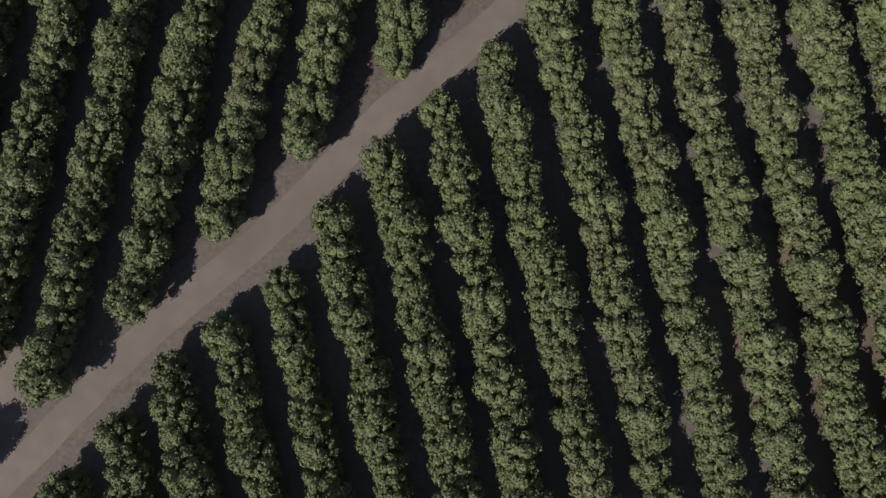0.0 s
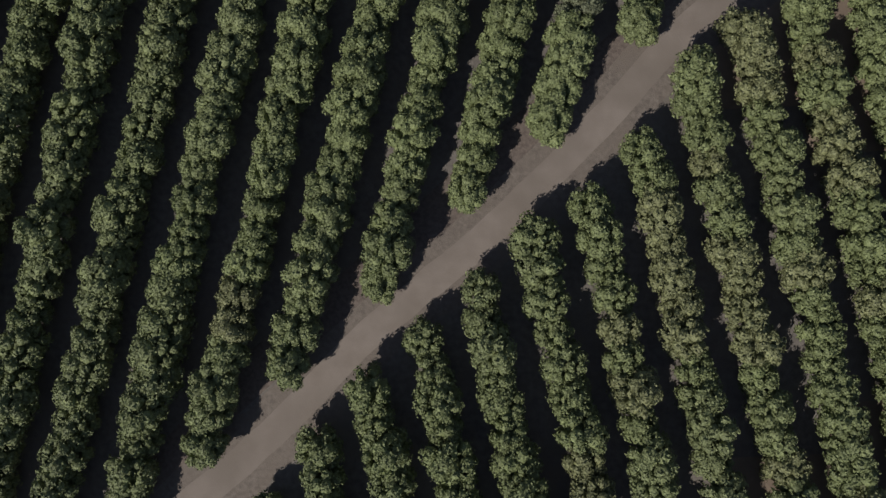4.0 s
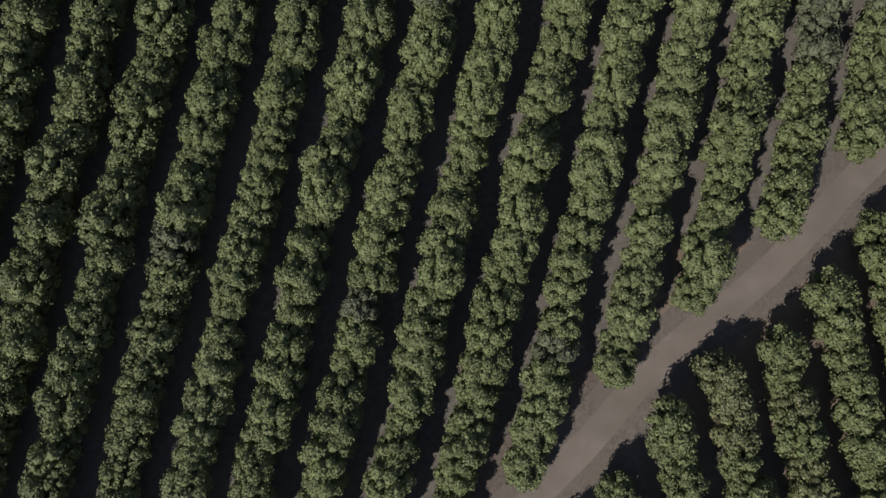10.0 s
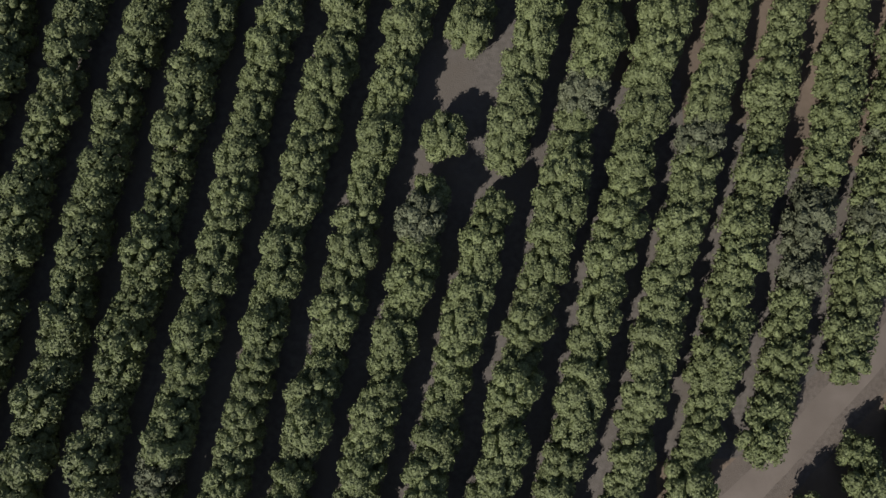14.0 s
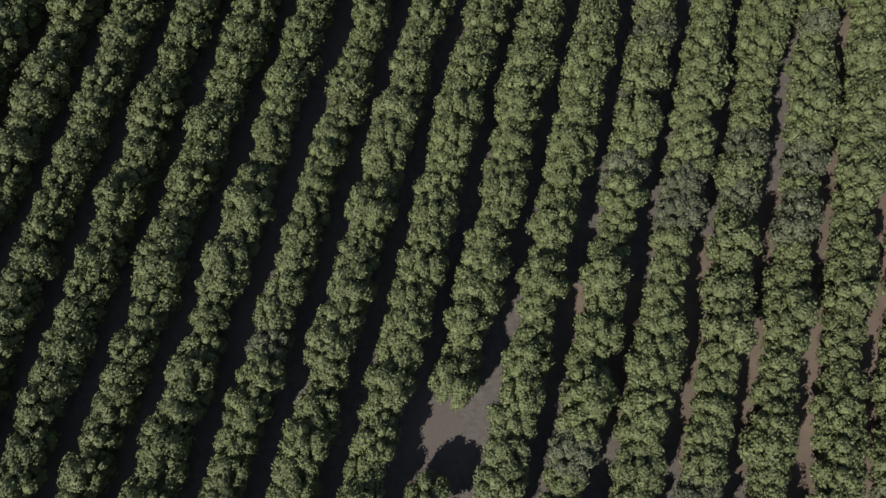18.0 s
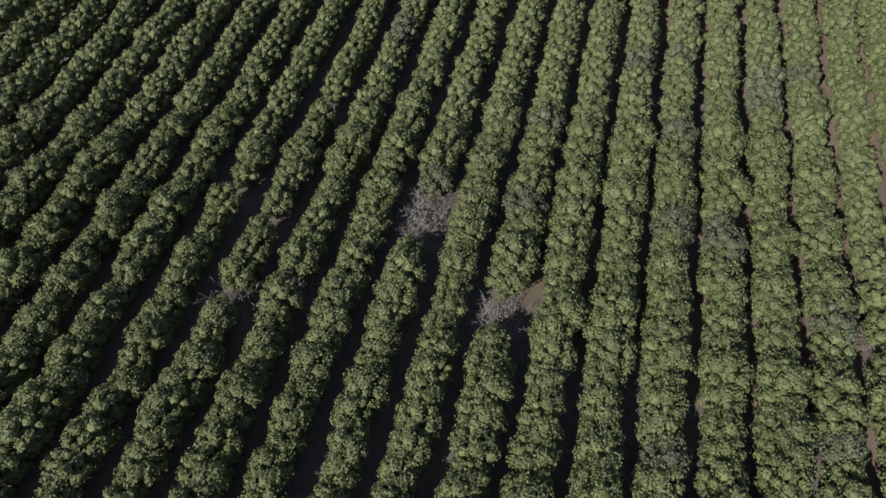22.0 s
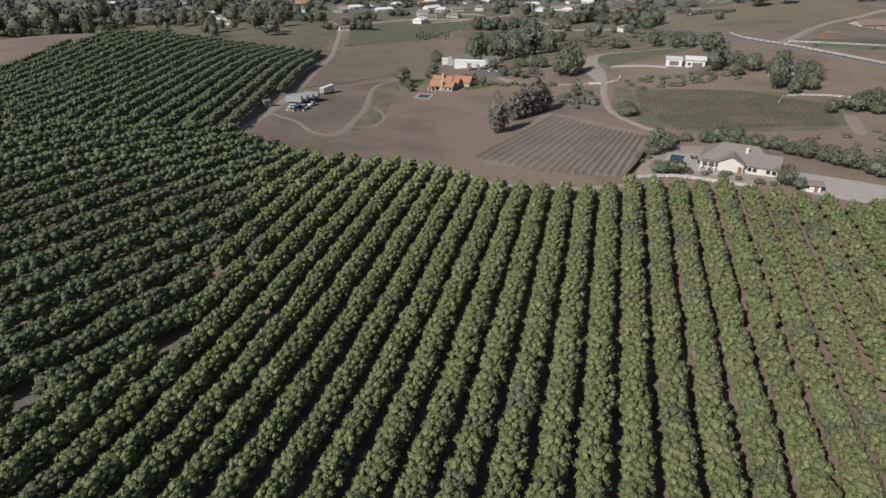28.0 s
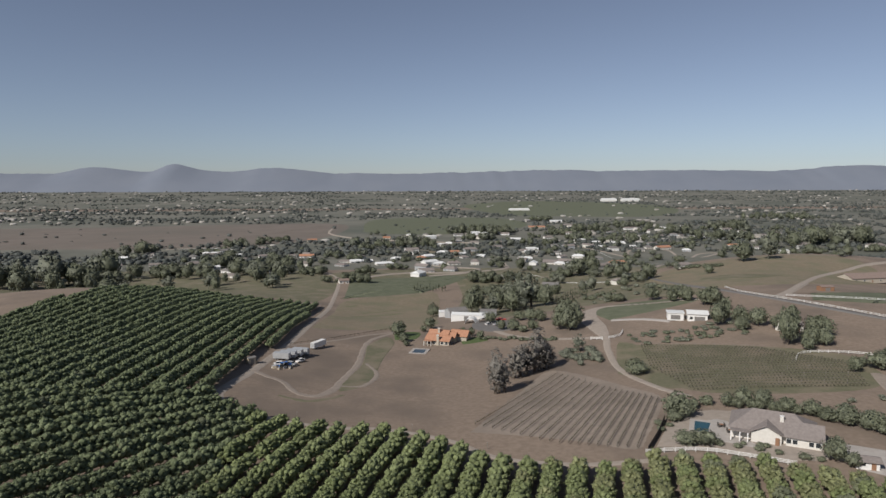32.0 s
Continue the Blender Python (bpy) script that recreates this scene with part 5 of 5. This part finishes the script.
# ---- houses and trees of the valley ----
town_rng = random.Random(21)
ROOFS = ((ROOF_GREY, "brown-grey"), (ROOF_DARK, "dark"), (ROOF_WHITE, "white"), (ROOF_ORANGE, "orange tile"))


def clear_of(x, y, zones):
    return all((x - a) ** 2 / (rx * rx) + (y - b) ** 2 / (ry * ry) > 1 for a, b, rx, ry in zones)


OPEN = [(10, 840, 90, 90), (310, 690, 120, 110), (230, 560, 60, 60), (-10, 640, 60, 120), (-650, 1600, 560, 260), (60, 1880, 260, 330), (420, 960, 110, 120)]
for x, y, turn, L, wide, h, wall, roof, words in (
        (8, 1234, 15, 22, 12, 5.4, WHITE, ROOF_GREY, "large white farmhouse with a grey roof"), (-80, 1094, -8, 30, 8, 3, STUCCO, ROOF_GREY, "long low barn with a grey roof"), (-28, 1054, 20, 24, 10, 3.2, STUCCO, ROOF_WHITE, "pale house with a low white roof"),
        (19, 907, 62, 17, 11, 4.2, WHITE, ROOF_WHITE, "white gabled barn facing the field"), (39, 1067, -12, 26, 13, 3.2, STUCCO, ROOF_DARK, "wide house with a dark hipped roof"), (105, 1540, 5, 20, 11, 3.2, WHITE, ROOF_DARK, "white house with a dark roof among trees"),
        (125, 1368, -25, 20, 11, 3.2, STUCCO, ROOF_GREY, "cream house with a grey roof among trees"), (157, 1287, 12, 16, 10, 3.2, WHITE, ROOF_GREY, "white house with a grey roof among trees"), (208, 1430, -5, 26, 12, 3.2, STEEL, ROOF_WHITE, "grey house with a pale roof"),
        (175, 1034, 70, 13, 10, 4, WHITE, ROOF_WHITE, "white garage with a pale gable"), (206, 1050, -15, 28, 14, 3.4, STUCCO, ROOF_GREY, "large grey-roofed ranch house"), (199, 735, 25, 15, 9, 3.2, STUCCO, ROOF_GREY, "tan house half hidden by tall trees"),
        (527, 1685, 5, 32, 13, 4, WHITE, ROOF_GREY, "white house among dark trees"), (613, 1679, -10, 34, 13, 4, WHITE, ROOF_WHITE, "white house with a pale roof among dark trees"), (730, 1626, 12, 26, 12, 5, WHITE, ROOF_GREY, "tall white house among dark trees"), (312, 1747, 0, 40, 13, 3.4, TAN, ROOF_ORANGE, "long tan house with an orange roof"),
        (406, 1960, 6, 34, 13, 4, WHITE, ROOF_WHITE, "white house with a pale roof"), (403, 1790, -12, 30, 13, 4, STUCCO, ROOF_GREY, "cream house with a grey roof"), (941, 3245, 0, 74, 26, 9, WHITE, ROOF_WHITE, "long white packing shed far in the valley"), (1045, 3238, 4, 88, 26, 9, WHITE, ROOF_WHITE, "long white packing shed far in the valley"), (405, 2610, 2, 78, 20, 5, WHITE, ROOF_WHITE, "row of long white sheds far in the valley"),
        (437, 1251, 20, 27, 13, 4.2, STUCCO, ROOF_ORANGE, "tan house with a tiled roof"), (387, 1341, -10, 28, 13, 3.4, WHITE, ROOF_WHITE, "white house with a pale roof"), (270, 769, 10, 14, 9, 3.2, WHITE, ROOF_GREY, "small pale house on the dry hill"),
        (683, 1254, 0, 25, 15, 7, WHITE, ROOF_GREY, "white two-storey mansion among trees"), (808, 1246, 12, 28, 15, 6, STUCCO, ROOF_GREY, "cream mansion among trees"), (-195, 912, -15, 15, 9, 3.2, STUCCO, ROOF_GREY, "tan house behind the orchard hill"),
        (-304, 1213, 8, 18, 10, 3.2, WHITE, ROOF_WHITE, "white house with a pale roof"), (-251, 1294, -20, 16, 9, 3.2, WHITE, ROOF_GREY, "white house with a grey roof"), (-265, 1188, 30, 15, 9, 3.2, STUCCO, ROOF_WHITE, "cream house with a pale roof"),
        (-340, 1060, 18, 16, 9, 3.2, WHITE, ROOF_GREY, "white house with a grey roof"), (-270, 945, -10, 14, 9, 3.2, STUCCO, ROOF_DARK, "cream house with a dark roof"), (-365, 900, 20, 15, 9, 3.2, WHITE, ROOF_GREY, "white house with a grey roof"),
        (-241, 1136, 12, 12, 8, 3.2, STUCCO, ROOF_GREY, "cream house with a grey roof"), (-323, 1218, -8, 11, 8, 3.2, WHITE, ROOF_WHITE, "small white house with a white roof"), (-400, 1183, 10, 11, 8, 3.2, WHITE, ROOF_GREY, "small white house with a grey roof"), (-189, 1435, 15, 18, 10, 3.4, TAN, ROOF_ORANGE, "tan house with an orange tile roof"),
        (-42, 1476, -8, 19, 10, 3.4, TAN, ROOF_ORANGE, "tan house with an orange tile roof"), (-59, 842, 20, 10, 7, 3.2, STUCCO, ROOF_BROWN, "small cream house by the lane"), (203, 1212, 8, 20, 11, 3.2, WHITE, ROOF_WHITE, "white house with a pale roof"), (134, 1096, -4, 30, 10, 3.0, STEEL, ROOF_DARK, "long low barn with a dark roof"),
        (122, 720, 10, 15, 9, 3.2, STUCCO, ROOF_GREY, "cream house with a grey-brown roof"), (150, 800, -20, 15, 9, 3.2, STUCCO, ROOF_DARK, "cream house with a dark roof"), (120, 880, 12, 17, 10, 3.2, WHITE, ROOF_GREY, "white house with a grey-brown roof")):
    house(x, y, turn, L, wide, h, 0.22 * wide, wall, roof, words, hip=town_rng.choice((0.0, 3.5)), windows=3, group="valley houses")
BELT = ((-379, 813, 21, 32), (-397, 883, 23, 31), (-353, 854, 25, 36), (-335, 861, 18, 22), (-337, 903, 19, 34), (-310, 886, 18, 18), (-432, 1204, 21, 26), (-421, 1245, 22, 22), (-438, 1166, 25, 20), (-261, 928, 26, 15), (-253, 988, 20, 16), (-236, 1028, 29, 22), (-170, 935, 26, 19), (-167, 1020, 24, 22), (-147, 1017, 12, 16), (-304, 1331, 28, 18), (-271, 1382, 20, 17), (-330, 1235, 26, 9))
TOWN = ((-253, 1439, 24, 12), (-101, 1318, 16, 20), (-71, 1268, 13, 15), (-11, 1313, 11, 24), (21, 1311, 32, 28), (-37, 1314, 21, 13), (-101, 1184, 28, 9), (-45, 850, 17, 12), (-42, 920, 14, 11), (-10, 985, 15, 9), (-73, 845, 9, 9), (-105, 925, 18, 11), (-5, 1100, 13, 11), (33, 1110, 17, 7), (191, 1583, 59, 26), (113, 1600, 39, 24), (145, 1447, 29, 18), (218, 1340, 16, 19), (250, 1330, 13, 13))
SLOPE = ((173, 861, 16, 10), (197, 868, 13, 23), (218, 885, 14, 20), (214, 795, 12, 18), (213, 721, 11, 16), (283, 1147, 19, 14), (232, 1195, 14, 12), (147, 583, 9, 7), (172, 567, 8, 10), (173, 549, 7, 9), (181, 531, 4, 11), (186, 528, 4, 11), (331, 752, 18, 25), (274, 752, 12, 4), (282, 735, 8, 4), (274, 808, 9, 5), (105, 690, 20, 13), (125, 745, 22, 11), (95, 790, 22, 10), (100, 870, 26, 12))
EAST = ((658, 1275, 46, 34), (748, 1310, 49, 40), (835, 1355, 52, 39), (841, 1330, 38, 38), (753, 1660, 45, 30), (583, 1510, 39, 30), (454, 1395, 29, 20), (421, 1385, 23, 17), (377, 1395, 23, 14), (325, 1435, 24, 18), (418, 1648, 42, 21), (373, 2027, 35, 17), (487, 1300, 33, 11), (765, 1199, 23, 15), (1096, 2039, 119, 25), (620, 1420, 60, 24), (540, 1760, 70, 20), (330, 1560, 40, 16))
for clumps in (BELT, TOWN, SLOPE, EAST):
    for x, y, spread_, tall in clumps:
        for q in range(max(4, min(26, int(spread_ * spread_ / (0.16 * tall * tall + 6))))):
            a, r = town_rng.uniform(0, 6.28), spread_ * math.sqrt(town_rng.random())
            h = tall * town_rng.uniform(0.5, 1.0)
            tree("gum" if tall > 16 and town_rng.random() < 0.45 else "oak", x + r * math.cos(a), y + 0.6 * r * math.sin(a), h, h * town_rng.uniform(0.5, 0.8) + 2.5, "valley trees")
for q in range(40):
    x = town_rng.uniform(-420, -120)
    y = town_rng.uniform(650 if x < -220 else 790, 960)
    h = town_rng.uniform(10, 20)
    tree(town_rng.choice(("oak", "gum", "oak")), x, y, h, h * town_rng.uniform(0.55, 0.85), "tree belt behind the orchard hill")
for q in range(44):
    x, y = town_rng.uniform(118, 208), town_rng.uniform(572, 672)
    tree(town_rng.choice(("shrub", "grey_shrub")), x, y, town_rng.uniform(1.5, 3.6), town_rng.uniform(2.5, 6), "shrubs between the ranches")
for q in range(75):
    x, y = town_rng.uniform(62, 265), town_rng.uniform(678, 950)
    if noise.noise(Vector((x * 0.02, y * 0.014, 2.2))) < town_rng.uniform(-0.35, 0.25):
        continue
    h = town_rng.uniform(4, 12)
    tree(town_rng.choice(("oak", "gum", "oak")), x, y, h, h * town_rng.uniform(0.6, 0.95) + 1, "valley trees")
for q in range(18):
    a = -0.9 + q * 0.21
    tree("cypress", 76 + 46 * math.cos(a), 1218 + 74 * math.sin(a), town_rng.uniform(10, 13), 2.6, "cypress line")
fence("ranch_fence", [(-393, 1293), (-351, 1316), (-278, 1269)], 1.6, 12.0, WHITE, "white rail fence far along a lane", (0.6, 1.2))
fence("ranch_fence", [(150, 900), (158, 862), (163, 828), (188, 780), (205, 736)], 1.5, 6.0, WHITE, "white rail fence along a curving lane", (0.5, 1.1))
fence("ranch_fence", [(318, 1280), (314, 1153), (312, 1097), (330, 1010)], 1.6, 12.0, WHITE, "white rail fence beside the ranch lane", (0.6, 1.2))
made = 0
while made < 120:
    x, y = town_rng.uniform(-430, 900), town_rng.uniform(940, 1600)
    if abs(x - 40) > 0.62 * (y - 170) or not clear_of(x, y, OPEN) or x < -60 and y > 1250 or x < 200 and y < 830 and x > -90 or -330 < x < -90 and y < 820:
        continue
    k = town_rng.choices((0, 1, 2, 3), (5, 2, 3, 1))[0]
    wall = town_rng.choice((WHITE, STUCCO, STUCCO, WHITE, STEEL))
    L = town_rng.uniform(11, 22)
    house(x, y, town_rng.uniform(-40, 40), L, town_rng.uniform(8, 12), town_rng.choice((3.0, 3.2, 5.4)), town_rng.uniform(1.6, 3.0), wall, ROOFS[k][0],
          ("white" if wall is WHITE else "cream" if wall is STUCCO else "grey") + " country house with a " + ROOFS[k][1] + " roof among trees", hip=town_rng.choice((0.0, 4.0)), windows=3, group="valley houses")
    made += 1
made = 0
while made < 110:
    x, y = town_rng.uniform(-450, 900), town_rng.uniform(760, 1700)
    if abs(x - 40) > 0.62 * (y - 150) or not clear_of(x, y, OPEN) or x < -60 and y > 1230 or x < 130 and y < 850 and x > -90:
        continue
    if -330 < x < -90 and y < 800:
        continue
    k = town_rng.choice(("oak", "oak", "gum"))
    big = 1.5 if x < -120 else 1.0
    for q in range(town_rng.choice((1, 1, 2, 3))):
        tree(k, x + town_rng.uniform(-9, 9), y + town_rng.uniform(-9, 9), town_rng.uniform(6, 12) * big, town_rng.uniform(7, 13) * big, "valley trees")
        made += 1

near_woods = [tall_tree(300 + k, (9, 12, 15)[k % 3], (5, 5.5, 5)[k % 3], 14, 200, 0.8, 0.1) for k in range(6)]
spots = []
wr = np.random.default_rng(29)
while len(spots) < 300:
    x, y = wr.uniform(-420, 1000), wr.uniform(600, 1750)
    if abs(x - 40) > 0.66 * (y - 150) or not clear_of(x, y, OPEN) or x < 75 and y < 880 and x > -200 or x > 180 and y < 800 and wr.random() < 0.85:
        continue
    if -330 < x < -90 and y < 800:
        continue
    d = noise.noise(Vector((x * 0.012, y * 0.010, 9.3)))
    if d < wr.uniform(-0.3, 0.35):
        continue
    spots.append((x, y, gz(x, y) - 0.2, wr.uniform(0, 6.28), wr.uniform(0.55, 1.25), wr.uniform(0.7, 1.1), int(wr.integers(0, 6)), int(wr.integers(0, 2))))
plain = [with_trunk(tall_tree(q, h, w_, nl, nv, lf, b_), h * 0.5, 0.25) for h, w_, nl, nv, lf, b_, q0 in ((8, 4.4, 16, 250, 0.62, 0.10, 500), (15, 4.2, 20, 250, 0.75, 0.14, 510), (8, 0.9, 12, 110, 0.35, 0.02, 520)) for q in range(q0, q0 + 3)]
joined("valley_trees", FAR_TREES, plain, [LEAF_OAK, LEAF_GUM], "dark oaks, gum trees and cypresses round the valley houses", "trees")
joined("valley_woods", spots, near_woods, [LEAF_OAK, LEAF_GUM], "dark oaks and gum trees between the valley houses", "trees")

woods = [crown(200 + k, 10, 6.5, 5, 12, 1.9, 0.95, level=0) for k in range(4)]
spots = []
wr = np.random.default_rng(17)
while len(spots) < 14000:
    y = 1080 + 3700 * wr.random() ** 1.25
    x = wr.uniform(-0.85, 0.85) * y
    if not clear_of(x, y, OPEN + [(600, 2700, 420, 480)]) and wr.random() > 0.04:
        continue
    d = noise.noise(Vector((x * 0.0032, y * 0.0058, 0.3))) + 0.6 * noise.noise(Vector((x * 0.010, y * 0.014, 4.3)))
    if d < wr.uniform(-0.22, 0.26):
        continue
    s = wr.uniform(0.3, 0.85)
    spots.append((x, y, gz(x, y) - 0.3, wr.uniform(0, 6.28), s, wr.uniform(0.6, 1.15), int(wr.integers(0, 4)), 0))
joined("far_woods", spots, woods, [FAR_LEAF], "haze-greyed dark green trees scattered over the far valley", "trees")

hb = boxes((0, 0, 0, 14, 9, 3.5))
hb_t = [x for f in hb[1] for x in ((f[0], f[1], f[2]), (f[0], f[2], f[3]))]
k0 = len(hb[0])
hv = np.array(hb[0] + [(-7.5, -5, 3.5), (7.5, -5, 3.5), (7.5, 5, 3.5), (-7.5, 5, 3.5), (-5, 0, 6), (5, 0, 6)], float)
rt = [(k0, k0 + 1, k0 + 5), (k0, k0 + 5, k0 + 4), (k0 + 1, k0 + 2, k0 + 5), (k0 + 2, k0 + 3, k0 + 4), (k0 + 2, k0 + 4, k0 + 5), (k0 + 3, k0, k0 + 4)]
far_house = [(hv, np.array(hb_t + rt))]
spots = []
while len(spots) < 640:
    y = 1350 + 3300 * wr.random() ** 1.2
    x = wr.uniform(-0.8, 0.8) * y
    if not clear_of(x, y, OPEN) or noise.noise(Vector((x * 0.003, y * 0.002, 7.3))) < wr.uniform(-0.3, 0.4):
        continue
    spots.append((x, y, gz(x, y), wr.uniform(-0.6, 0.6), wr.uniform(0.55, 1.25), wr.uniform(0.7, 1.1), 0, 0))
joined("far_houses", spots, far_house, [FAR_WALL], "pale houses scattered over the far valley", "houses")


# ---- hazy mountains on the skyline ----
def ridge(name, y, peaks, base, x0, x1, label, seed):
    """A far ridge line with a slope in front of it."""
    n = 260
    V, F = [], []
    for k in range(n + 1):
        x = x0 + (x1 - x0) * k / n
        top = base + sum(h * math.exp(-((x - px_) / w_) ** 2) for px_, h, w_ in peaks) + 9 * noise.noise(Vector((x * 0.004, seed, 0))) + 6 * noise.noise(Vector((x * 0.013, seed, 2))) + 3 * noise.noise(Vector((x * 0.04, seed, 5)))
        for f, dy in ((0, -500), (0.45, -300), (0.8, -120), (1, 0)):
            V.append((x, y + dy, -70 + (top + 70) * f))
    for k in range(n):
        for j in range(3):
            a = k * 4 + j
            F.append((a, a + 4, a + 5, a + 1))
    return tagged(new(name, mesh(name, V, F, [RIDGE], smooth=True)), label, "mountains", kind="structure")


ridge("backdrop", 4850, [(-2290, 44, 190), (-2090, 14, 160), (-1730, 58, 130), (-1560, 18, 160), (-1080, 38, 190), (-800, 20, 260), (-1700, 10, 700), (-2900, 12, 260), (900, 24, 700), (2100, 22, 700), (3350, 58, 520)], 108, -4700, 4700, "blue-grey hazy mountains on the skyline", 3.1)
